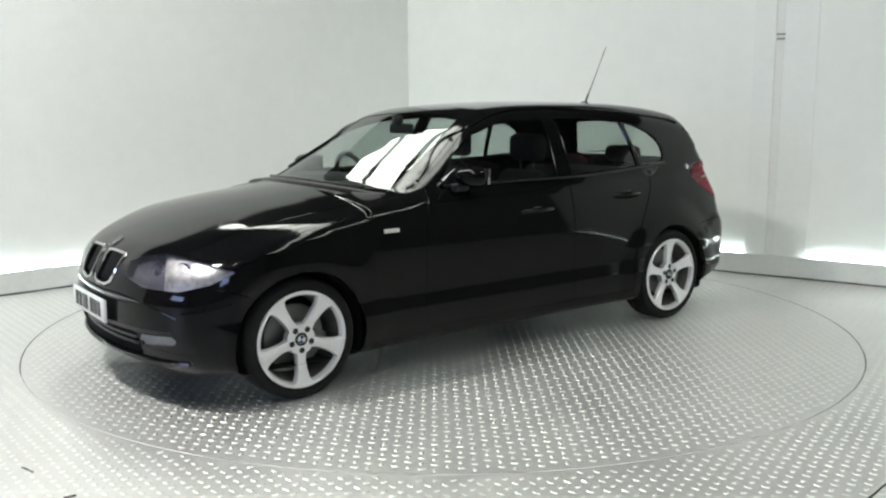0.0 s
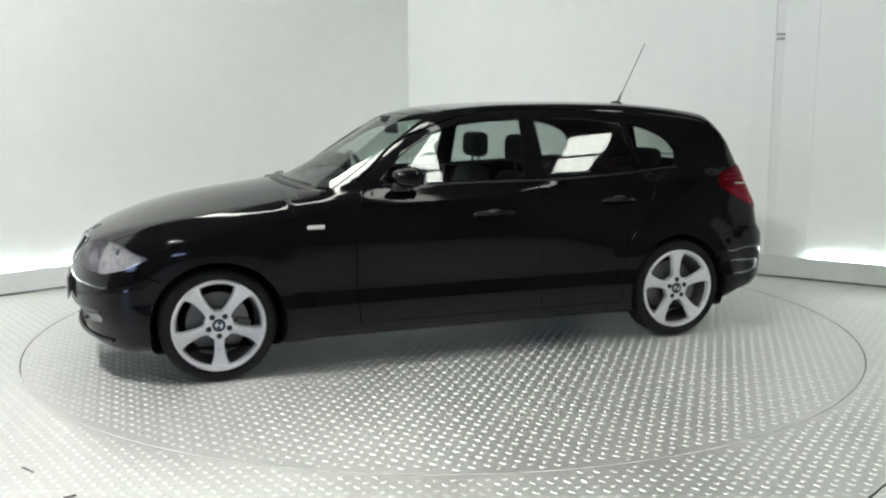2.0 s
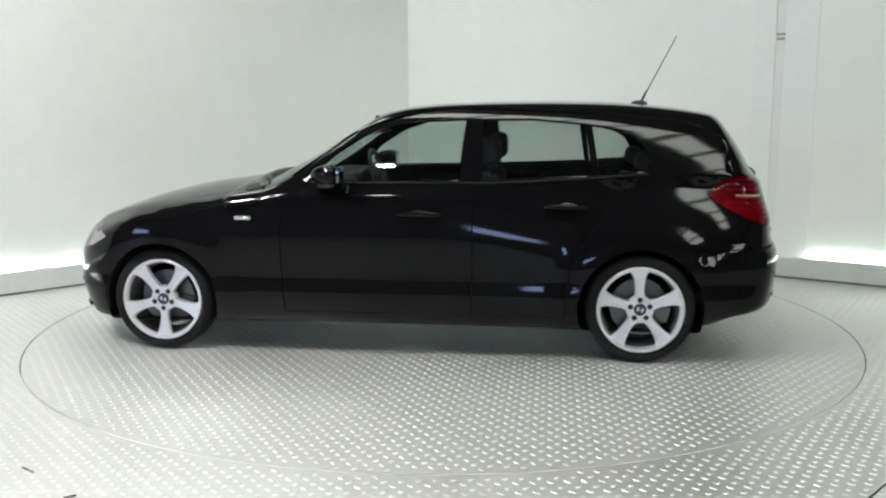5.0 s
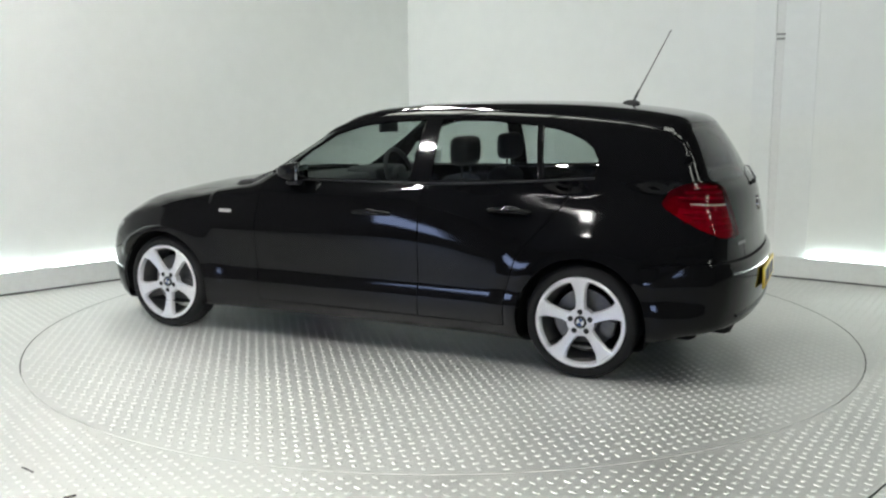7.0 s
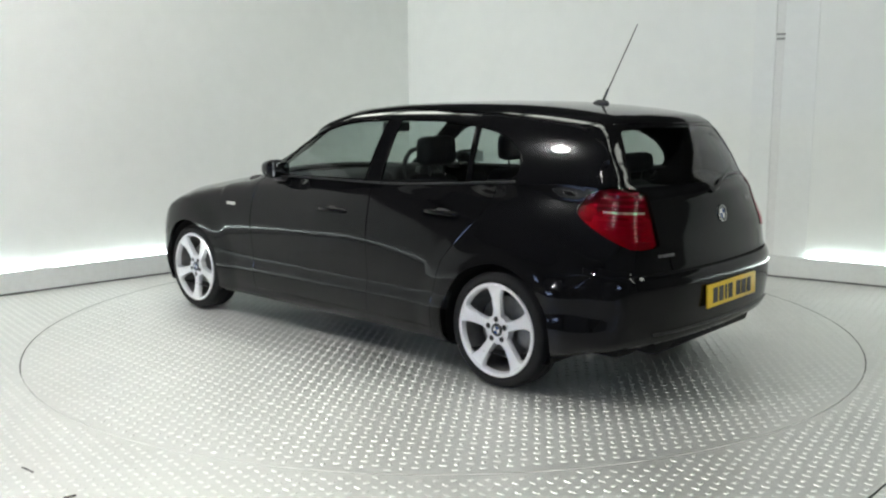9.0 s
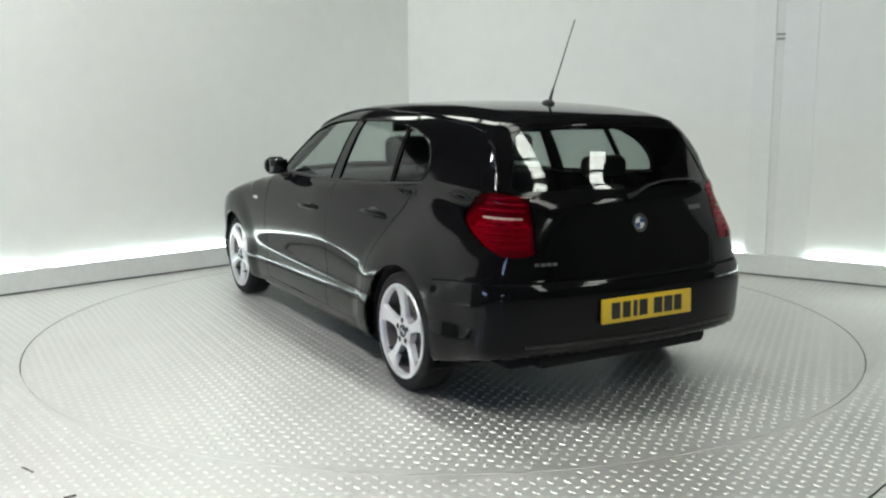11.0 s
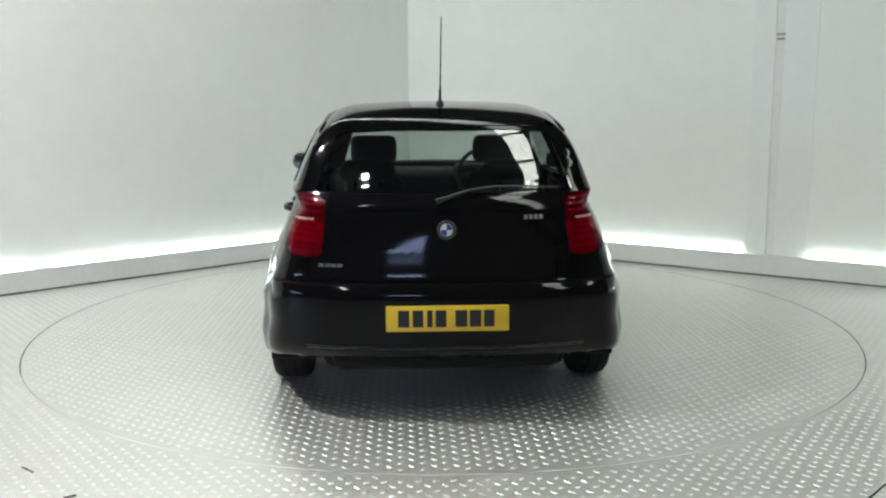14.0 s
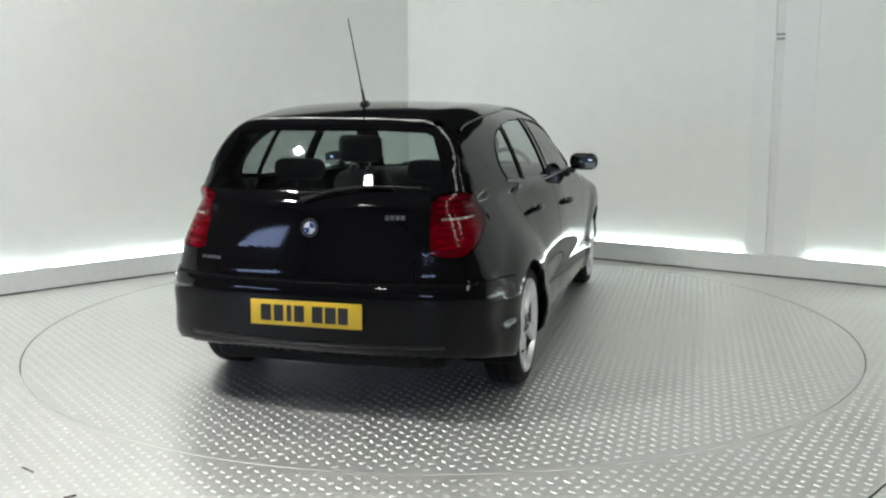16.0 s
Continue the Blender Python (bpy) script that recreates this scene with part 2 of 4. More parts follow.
turntable = tagged(empty("turntable"), "round aluminium tread plate turntable set flush in the floor", "turntable")
bm = bmesh.new()
cyl(bm, DISC_R, DISC_R, 0.05, Matrix.Translation((0, 0, -0.025)), 160)
part("deck", bm, TREAD, turntable, smooth=False)
inner = stud_mesh("tread_bar", lattice(-2.5, 2.5, -2.5, 2.5, lambda x, y: math.hypot(x, y) < DISC_R - 0.03, 0.0), 0.0)
tagged(inner, "raised bars of the turntable deck", kind="stuff")
inner.parent = turntable

# plate joints and a slot in the floor
for k, (p, q, w) in enumerate((((1.40, -2.80, 0), (1.95, -2.247, 0), 0.006), ((-1.615, -2.407, 0), (-1.55, -2.456, 0), 0.007), ((-1.34, -2.682, 0), (-1.305, -2.66, 0), 0.012))):
    p, q = Vector(p), Vector(q)
    d = q - p
    m = Matrix.Translation(p) @ Matrix.Rotation(math.atan2(d.y, d.x), 4, "Z")
    bm = bmesh.new()
    box(bm, (0, -w / 2, 0.0005), (d.length, w / 2, 0.0045), m, 0.001)
    part("plate_joint", bm, DARK_GAP, floor, "dark joint in the tread plate", smooth=False)

# ---- car: a fair surface given by profiles, cut into panels ----
PAINT = material("black_gloss_paint", (0.004, 0.004, 0.0045), 0.07, spec=0.21, vary=0.1, scale=3)
GLASS = pane_material("tinted_glass", (0.62, 0.68, 0.66), base=0.085)
GLASS_SCREEN = pane_material("clear_glass", (0.72, 0.78, 0.76), base=0.085)
LENS = pane_material("clear_lens", (0.9, 0.9, 0.92))
TRIM = material("black_trim", (0.012, 0.012, 0.013), 0.35, vary=0.1, scale=15, bump=0.05, bump_scale=300)
CABIN_TRIM = material("dark_cabin_plastic", (0.022, 0.022, 0.024), 0.65, vary=0.15, scale=12, bump=0.1, bump_scale=250)
SEAT = material("dark_seat_cloth", (0.03, 0.03, 0.032), 0.9, vary=0.2, scale=25, bump=0.3, bump_scale=400)
CHROME = material("chrome", (0.75, 0.75, 0.76), 0.12, metal=1.0)
ALLOY = material("silver_alloy", (0.80, 0.80, 0.82), 0.36, metal=0.55, coat=0.6, vary=0.04, scale=30)
# ALLOY darkened: the shade inside the wheel is put into the colour
BARREL = material("shaded_alloy", (0.16, 0.155, 0.15), 0.6, metal=0.5, vary=0.25, scale=20)
BRAKE = material("brake_steel", (0.19, 0.19, 0.19), 0.45, metal=0.8, vary=0.2, scale=30)
RED = pane_material("red_lamp_lens", (0.56, 0.008, 0.085), gloss=0.12, base=0.02)
FOG_LENS = material("grey_fog_lens", (0.25, 0.25, 0.26), 0.25, coat=0.8, vary=0.15, scale=30)
REPEATER = material("pale_repeater_lens", (0.62, 0.61, 0.58), 0.2, coat=0.8)
LAMP_BACK_DARK = material("dim_lamp_back", (0.30, 0.27, 0.27), 0.4, metal=0.2, vary=0.3, scale=25, bump=0.6, bump_scale=60)
LAMP_BACK = material("pale_lamp_back", (0.55, 0.50, 0.50), 0.4, metal=0.1, vary=0.3, scale=25, bump=0.6, bump_scale=90)
UNDER = material("underbody_black", (0.008, 0.008, 0.008), 0.8, spec=0.2, vary=0.2, scale=10)
HOUSING = material("dark_lamp_housing", (0.17, 0.16, 0.19), 0.3, metal=0.5, vary=0.3, scale=20, bump=0.6, bump_scale=50)
SILVER = material("lamp_reflector", (0.52, 0.51, 0.50), 0.3, metal=0.6, vary=0.5, scale=26, bump=1.0, bump_scale=45)
WHITE_BAND = material("pale_lamp_lens", (0.75, 0.62, 0.62), 0.15, coat=1.0)
YELLOW = material("yellow_plate", (0.72, 0.49, 0.03), 0.4, vary=0.05, scale=20)
PLATE_WHITE = material("white_plate", (0.72, 0.72, 0.72), 0.4, vary=0.05, scale=20)
INK = material("black_ink", (0.015, 0.015, 0.015), 0.5)
BLUE = material("blue_enamel", (0.03, 0.07, 0.20), 0.25, coat=0.6)
ENAMEL = material("white_enamel", (0.75, 0.75, 0.75), 0.25, coat=0.6)
MIRROR = material("mirror_glass", (0.35, 0.36, 0.37), 0.02, metal=1.0)
TYRE = material("tyre_rubber", (0.011, 0.011, 0.0115), 0.85, spec=0.25, vary=0.15, scale=20, bump=0.2, bump_scale=150)


def curve(knots, soft=0.012):
    """A fair curve through (x, value) pairs, for arrays: monotone pieces, then smoothed over the length soft."""
    xs = np.array([k[0] for k in knots], float)
    ys = np.array([k[1] for k in knots], float)
    if xs[0] > xs[-1]:
        xs, ys = xs[::-1].copy(), ys[::-1].copy()
    h = np.diff(xs)
    d = np.diff(ys) / h
    s = np.zeros_like(xs)
    s[1:-1] = np.where(d[:-1] * d[1:] > 0, 2 * d[:-1] * d[1:] / np.where(d[:-1] + d[1:] == 0, 1, d[:-1] + d[1:]), 0)
    s[0], s[-1] = d[0], d[-1]
    step = 0.002
    g = np.arange(xs[0] - 6 * soft, xs[-1] + 6 * soft, step)
    x = np.clip(g, xs[0], xs[-1])
    i = np.clip(np.searchsorted(xs, x) - 1, 0, len(h) - 1)
    t = (x - xs[i]) / h[i]
    y = (1 + 2 * t) * (1 - t) ** 2 * ys[i] + t * (1 - t) ** 2 * h[i] * s[i] + t * t * (3 - 2 * t) * ys[i + 1] + t * t * (t - 1) * h[i] * s[i + 1]
    y = y + np.where(g < xs[0], (g - xs[0]) * s[0], 0) + np.where(g > xs[-1], (g - xs[-1]) * s[-1], 0)
    n = int(4 * soft / step)
    k = np.exp(-0.5 * (np.arange(-n, n + 1) * step / soft) ** 2)
    y = np.convolve(np.pad(y, n, mode="edge"), k / k.sum(), mode="valid")
    return lambda v: np.interp(v, g, y)


TOP = curve([(2.2, 0.605), (2.06, 0.637), (1.98, 0.682), (1.85, 0.739), (1.68, 0.803), (1.51, 0.853), (1.30, 0.896), (1.12, 0.922), (0.95, 0.944), (0.84, 0.958),
             (0.72, 1.010), (0.483, 1.142), (0.273, 1.268), (0.133, 1.334), (-0.077, 1.372), (-0.395, 1.391), (-0.752, 1.396), (-1.114, 1.390),
             (-1.371, 1.374), (-1.669, 1.336), (-1.9, 1.28), (-2.3, 1.18)], 0.03)
FRONT = curve([(0.10, 1.92), (0.18, 1.98), (0.26, 2.015), (0.38, 2.04), (0.50, 2.035), (0.56, 2.018), (0.62, 1.996), (0.68, 1.968), (0.73, 1.93), (0.79, 1.86), (0.90, 1.72)])
REAR = curve([(0.10, -1.97), (0.17, -2.03), (0.24, -2.085), (0.36, -2.120), (0.52, -2.133), (0.59, -2.128), (0.622, -2.100), (0.70, -2.088), (0.85, -2.068),
              (0.935, -2.050), (0.962, -2.034), (0.983, -2.008), (1.005, -1.993), (1.05, -1.969), (1.10, -1.942), (1.18, -1.890), (1.24, -1.846), (1.28, -1.812), (1.40, -1.695)])
PLAN = curve([(2.2, 0.70), (1.95, 0.775), (1.7, 0.828), (1.33, 0.862), (0.9, 0.858), (0.3, 0.856), (-0.4, 0.858), (-0.9, 0.864), (-1.33, 0.862), (-1.7, 0.825), (-2.0, 0.755), (-2.3, 0.68)], 0.05)
SECTION = curve([(0.10, -0.12), (0.16, -0.062), (0.185, -0.034), (0.20, -0.027), (0.22, -0.0235), (0.25, -0.015), (0.29, -0.007), (0.33, -0.003), (0.352, -0.0035), (0.37, -0.0055), (0.39, -0.0095), (0.41, -0.0138),
                 (0.435, -0.0165), (0.47, -0.0150), (0.51, -0.0105), (0.56, -0.0045), (0.61, -0.0008), (0.65, 0.0), (0.69, -0.0017), (0.735, -0.0058), (0.775, -0.0112), (0.80, -0.0152), (0.85, -0.026), (0.92, -0.045), (1.5, -0.2)], 0.008)
BELT = curve([(2.2, 0.90), (0.7, 0.925), (-0.6, 0.935), (-1.2, 0.955), (-1.6, 0.965), (-2.2, 0.97)], 0.05)
CABIN = curve([(2.2, 0.74), (0.9, 0.765), (0.4, 0.778), (-0.3, 0.782), (-1.0, 0.765), (-1.5, 0.715), (-1.9, 0.655), (-2.3, 0.58)], 0.05)
TUMBLE = curve([(-0.2, 0.0), (0.0, 0.0), (0.08, 0.026), (0.16, 0.060), (0.24, 0.100), (0.33, 0.152), (0.42, 0.22), (0.55, 0.33)])
BOTTOM = curve([(2.2, 0.215), (1.75, 0.17), (1.0, 0.165), (-1.2, 0.17), (-1.62, 0.205), (-1.95, 0.275), (-2.3, 0.315)])


CREASE = curve([(2.2, 0.25), (1.9, 0.40), (1.68, 0.555), (1.5, 0.675), (1.3, 0.752), (1.15, 0.79), (0.95, 0.86), (0.5, 1.1), (-2.4, 2.6)], 0.04)


def smax(a, b, k):
    h = np.clip(0.5 + 0.5 * (a - b) / k, 0, 1)
    return a * h + b * (1 - h) + k * h * (1 - h)


def field(x, y, z):
    """Below nought inside the body, above outside."""
    y = np.abs(y)
    bow = np.where(x > 0, 0.20 * np.clip((1.5 - x) / 0.4, 0, 1) * np.clip((x + 0.1) / 0.4, 0, 1), 0)
    crown = np.where(x > 0.95, 0.10, 0.085) * y * y
    over = y - CREASE(x)
    crown = crown + 0.12 * (over + np.sqrt(over * over + 0.0009))
    top = z - (TOP(x + bow * y * y) - crown)
    belt = BELT(x)
    hip = np.clip((-0.15 - x) / 1.3, 0, 1)
    body = PLAN(x) + SECTION(z) - 0.25 * hip * hip * (3 - 2 * hip) * np.clip(z - 0.50, 0, 1)
    for ax in (1.33, -1.33):
        r = np.clip((0.53 - np.hypot(x - ax, z - 0.29)) / 0.17, 0, 1)
        body = body + 0.017 * r * r * (3 - 2 * r)
    ledge = np.clip((0.565 + 0.42 * np.clip(-1.66 - x, 0, 0.2) - z) / 0.035, 0, 1) * np.clip((-1.56 - x) / 0.08, 0, 1)
    body = body + 0.012 * ledge * ledge * (3 - 2 * ledge)
    cabin = CABIN(x) - TUMBLE(z - belt)
    t = np.clip((z - belt + 0.025) / 0.04, 0, 1)
    t = t * t * (3 - 2 * t)
    side = y - (body * (1 - t) + cabin * t)
    k = np.clip(0.045 + 0.06 * (1.0 - x), 0.022, 0.11)
    g = smax(top, side, k)
    nose = x - (FRONT(z) - 0.27 * y * y - 0.40 * y ** 6)
    tail = (REAR(z) + (0.14 + 0.12 * np.clip((z - 0.76) / 0.14, 0, 1)) * y * y + 0.40 * y ** 6) - x
    g = smax(g, nose, 0.07)
    g = smax(g, tail, np.where(z > 1.1, 0.03, 0.06))
    return smax(g, BOTTOM(x) - z, 0.03)


def project(o, d):
    """Where rays from inside leave the body."""
    lo, hi = np.zeros(len(o)), np.full(len(o), 3.0)
    for _ in range(40):
        mid = (lo + hi) / 2
        q = o + mid[:, None] * d
        inside = field(q[:, 0], q[:, 1], q[:, 2]) < 0
        lo, hi = np.where(inside, mid, lo), np.where(inside, hi, mid)
    return o + lo[:, None] * d


def normals(q):
    e = 0.006
    n = np.stack([field(*(q + e * a).T) - field(*(q - e * a).T) for a in np.eye(3)], -1)
    return n / np.maximum(np.linalg.norm(n, axis=1), 1e-9)[:, None]


NV = 72
AX0, AX1, AZ = -1.45, 1.35, 0.50
V = Vector


def shell_rows():
    """The left half of the skin as rows of points from the tail's middle to the nose's."""
    th = np.radians(np.linspace(-90, 90, NV))
    rows = [(AX0, -math.sin(radians(a)), math.cos(radians(a))) for a in np.linspace(90, 2, 40)]
    rows += [(x, 0.0, 1.0) for x in np.linspace(AX0, AX1, 140)]
    rows += [(AX1, math.sin(radians(a)), math.cos(radians(a))) for a in np.linspace(2, 90, 40)]
    o = np.array([(x, 0, AZ) for x, dx, r in rows for t in th])
    d = np.array([(dx, r * math.cos(t), r * math.sin(t)) for x, dx, r in rows for t in th])
    return project(o, d).reshape(len(rows), NV, 3)


def car_skin():
    bm = bmesh.new()
    g = shell_rows()
    for sgn in (1, -1):
        vs = [[bm.verts.new((p[0], sgn * p[1], p[2])) for p in row] for row in g]
        for a, b in zip(vs, vs[1:]):
            for i in range(NV - 1):
                bm.faces.new((a[i], b[i], b[i + 1], a[i + 1]) if sgn > 0 else (a[i], a[i + 1], b[i + 1], b[i]))
    bmesh.ops.remove_doubles(bm, verts=bm.verts[:], dist=0.0006)
    bmesh.ops.dissolve_degenerate(bm, edges=bm.edges[:], dist=0.0003)
    return bm


skin = car_skin()
REG = skin.faces.layers.int.new("region")
X, Y, Z = V((1, 0, 0)), V((0, 1, 0)), V((0, 0, 1))


def cut(poly, a, b, reg, ok):
    """Cut the convex outline (in a, b coordinates) out of the skin, where ok(centre) holds, and mark it."""
    pa, pb = [q[0] for q in poly], [q[1] for q in poly]
    ca, cb = sum(pa) / len(pa), sum(pb) / len(pb)
    faces = []
    for f in skin.faces:
        if f[REG] == 0:
            vs = [v.co for v in f.verts]
            us, ws = [v.dot(a) for v in vs], [v.dot(b) for v in vs]
            if max(us) > min(pa) and min(us) < max(pa) and max(ws) > min(pb) and min(ws) < max(pb) and ok(f.calc_center_median()):
                faces.append(f)
    for i in range(len(poly)):
        (u0, w0), (u1, w1) = poly[i], poly[(i + 1) % len(poly)]
        nu, nw = w1 - w0, u0 - u1
        if nu * (ca - u0) + nw * (cb - w0) > 0:
            nu, nw = -nu, -nw
        co, no = a * u0 + b * w0, (a * nu + b * nw).normalized()
        geom = list({e for f in faces for e in f.edges}) + list({v for f in faces for v in f.verts}) + faces
        r = bmesh.ops.bisect_plane(skin, geom=geom, dist=1e-6, plane_co=co, plane_no=no)
        faces = [f for f in r["geom"] if isinstance(f, bmesh.types.BMFace) and f.is_valid and (f.calc_center_median() - co).dot(no) < 0]
    for f in faces:
        f[REG] = reg


def line(pts, a, b, ok, width=0.007, reg=90):
    """A shut line: a narrow groove along the points."""
    for (u0, w0), (u1, w1) in zip(pts, pts[1:]):
        d = V((u1 - u0, w1 - w0)).normalized()
        n = V((-d.y, d.x)) * width / 2
        e = d * 0.002
        cut([(u0 - e.x + n.x, w0 - e.y + n.y), (u1 + e.x + n.x, w1 + e.y + n.y), (u1 + e.x - n.x, w1 + e.y - n.y), (u0 - e.x - n.x, w0 - e.y - n.y)], a, b, reg, ok)


def mirrored(poly):
    return poly + [(-u, w) for u, w in poly[::-1]]


FRONT_GLASS = [(0.47, 0.985), (0.33, 1.118), (0.174, 1.212), (-0.009, 1.266), (-0.163, 1.284), (-0.385, 1.293), (-0.355, 0.967), (0.20, 0.960), (0.43, 0.966)]
REAR_GLASS = [(-0.475, 0.970), (-0.475, 1.293), (-0.76, 1.292), (-1.03, 1.266), (-1.075, 0.992)]
QUARTER_GLASS = [(-1.06, 1.260), (-1.14, 1.247), (-1.21, 1.226), (-1.28, 1.196), (-1.335, 1.156), (-1.37, 1.10), (-1.368, 1.05), (-1.335, 1.012), (-1.10, 0.996)]
ROOF_RAIL = [(0.58, 0.985), (0.459, 1.073), (0.407, 1.116), (0.28, 1.201), (0.127, 1.266), (-0.03, 1.313), (-0.216, 1.343), (-0.48, 1.3525), (-0.772, 1.340), (-1.092, 1.325), (-1.392, 1.297), (-1.562, 1.277), (-1.704, 1.239)]
SCREEN = [(0.15, -0.495), (0.15, 0.495), (0.705, 0.632), (0.80, 0.47), (0.86, 0.25), (0.88, 0.0), (0.86, -0.25), (0.80, -0.47), (0.705, -0.632)]
BACK_GLASS = mirrored([(0.55, 0.997), (0.568, 1.012), (0.53, 1.12), (0.475, 1.237), (0.44, 1.252), (0.25, 1.262)])
HEAD = [(-1.38, 0.595), (-1.36, 0.662), (-1.28, 0.692), (-1.15, 0.706), (-1.01, 0.692), (-0.84, 0.655), (-0.825, 0.642), (-0.93, 0.592), (-1.08, 0.558), (-1.27, 0.562)]
TAIL = [(0.938, 0.885), (0.945, 0.91), (0.985, 0.955), (1.04, 0.989), (1.09, 1.002), (1.165, 0.996), (1.252, 0.968), (1.284, 0.86), (1.308, 0.745), (1.29, 0.732), (1.24, 0.727), (1.17, 0.735), (1.075, 0.775), (1.0, 0.822), (0.95, 0.862)]
KIDNEY = [(0.03, 0.568), (0.045, 0.548), (0.08, 0.537), (0.17, 0.538), (0.212, 0.553), (0.236, 0.60), (0.247, 0.660), (0.24, 0.681), (0.12, 0.686), (0.045, 0.682), (0.03, 0.666)]
INTAKE = mirrored([(0.43, 0.235), (0.465, 0.255), (0.465, 0.345), (0.43, 0.358)])
FOG = [(0.47, 0.315), (0.49, 0.30), (0.66, 0.315), (0.675, 0.335), (0.66, 0.355), (0.49, 0.35)]
R_BODY, R_ARCH, R_FG, R_RG, R_QG, R_WS, R_BG, R_HEAD, R_TAIL, R_KID, R_INT, R_FOG, R_GAP = 0, 1, 2, 3, 4, 5, 6, 7, 8, 9, 10, 11, 90
ARCH_R, ARCH_Z = 0.335, 0.283

for sy in (1, -1):
    def side(c, sy=sy):
        return c.y * sy > 0.35
    for ax in (1.33, -1.33):
        cut([(ax + ARCH_R * math.cos(2 * math.pi * i / 40), ARCH_Z + ARCH_R * math.sin(2 * math.pi * i / 40)) for i in range(40)], X, Z, R_ARCH, lambda c, sy=sy: c.y * sy > 0.42)
    cut(FRONT_GLASS, X, Z, R_FG, side)
    cut(REAR_GLASS, X, Z, R_RG, side)
    cut(QUARTER_GLASS, X, Z, R_QG, side)
    cut(HEAD, V((-0.8, 0.6 * sy, 0)), Z, R_HEAD, lambda c, sy=sy: c.x > 1.4 and c.y * sy > 0.15)
    cut(TAIL, V((-0.8, -0.6 * sy, 0)), Z, R_TAIL, lambda c, sy=sy: c.x < -1.55 and c.y * sy > 0.3)
    cut([(u * sy, w) for u, w in KIDNEY], Y, Z, R_KID, lambda c: c.x > 1.8)
    cut([(u * sy, w) for u, w in FOG], Y, Z, R_FOG, lambda c: c.x > 1.7)
cut(SCREEN, X, Y, R_WS, lambda c: c.z > 0.9)
cut(BACK_GLASS, Y, Z, R_BG, lambda c: c.x < -1.7)
cut(INTAKE, Y, Z, R_INT, lambda c: c.x > 1.9)

# shut lines
FDOOR = [(0.61, 0.245), (0.625, 0.45), (0.625, 0.70), (0.60, 0.86), (0.565, 0.955)]
MDOOR = [(-0.43, 0.245), (-0.435, 0.60), (-0.43, 0.955)]
RDOOR = [(-0.93, 0.245), (-0.935, 0.40), (-0.99, 0.60), (-1.10, 0.74), (-1.20, 0.86), (-1.24, 0.965)]
for sy in (1, -1):
    def side(c, sy=sy):
        return c.y * sy > 0.5
    for pts in (FDOOR, MDOOR, RDOOR, [(0.61, 0.243), (-0.93, 0.243)], [(-1.625, 0.595), (-1.80, 0.612), (-2.02, 0.618)], [(1.60, 0.53), (1.66, 0.555), (1.73, 0.575)]):
        line(pts, X, Z, side)
    line([(0.80, 0.655 * sy), (1.1, 0.672 * sy), (1.4, 0.668 * sy), (1.66, 0.625 * sy), (1.80, 0.56 * sy)], X, Y, lambda c: c.z > 0.65)
    line([(0.47 * sy, 0.715), (0.465 * sy, 0.622)], Y, Z, lambda c: c.x < -1.9, 0.008)
    line([(0.575 * sy, 1.235), (0.61 * sy, 1.03)], Y, Z, lambda c: c.x < -1.7, 0.006)
line([(-0.72, 0.618), (0.72, 0.618)], Y, Z, lambda c: c.x < -1.9, 0.012)
line([(-0.57, 1.277), (0.57, 1.277)], Y, Z, lambda c: c.x < -1.75 and c.z < 1.3, 0.006)
line([(-0.32, 0.515), (0.32, 0.515)], Y, Z, lambda c: c.x > 1.9, 0.006)
for sy in (1, -1):
    line([(0.32 * sy, 0.515), (0.48 * sy, 0.50), (0.60 * sy, 0.472), (0.68 * sy, 0.44)], Y, Z, lambda c: c.x > 1.6, 0.007)


def along(pts, z):
    for (x0, z0), (x1, z1) in zip(pts, pts[1:]):
        if z <= z1:
            return x0 + (x1 - x0) * max(0, (z - z0) / (z1 - z0))
    return pts[-1][0]


# panels of the body, by the shut lines
R_FD, R_RD, R_BONNET, R_GATE, R_FB, R_RB, R_ROOF = 20, 21, 22, 23, 24, 25, 26
for f in skin.faces:
    c = f.calc_center_median()
    if f[REG] == 0:
        ay = abs(c.y)
        if ay > 0.5 and 0.243 < c.z < 0.958 and along(RDOOR, c.z) < c.x < along(FDOOR, c.z):
            f[REG] = R_FD if c.x > along(MDOOR, c.z) else R_RD
        elif c.x < -1.9 + 0.0 and c.z > 0.618 and ay < (0.47 if c.z < 0.72 else 0.6):
            f[REG] = R_GATE
        elif c.z < 0.618 and c.x < -1.5:
            f[REG] = R_RB
        elif c.x > 1.6 and c.z < 0.56 - 0.05 * max(0, (1.7 - c.x) / 0.1):
            f[REG] = R_FB
        elif 0.9 < c.x and c.z > 0.66 and ay < 0.665 - 0.35 * max(0, c.x - 1.45) ** 1.6:
            f[REG] = R_BONNET


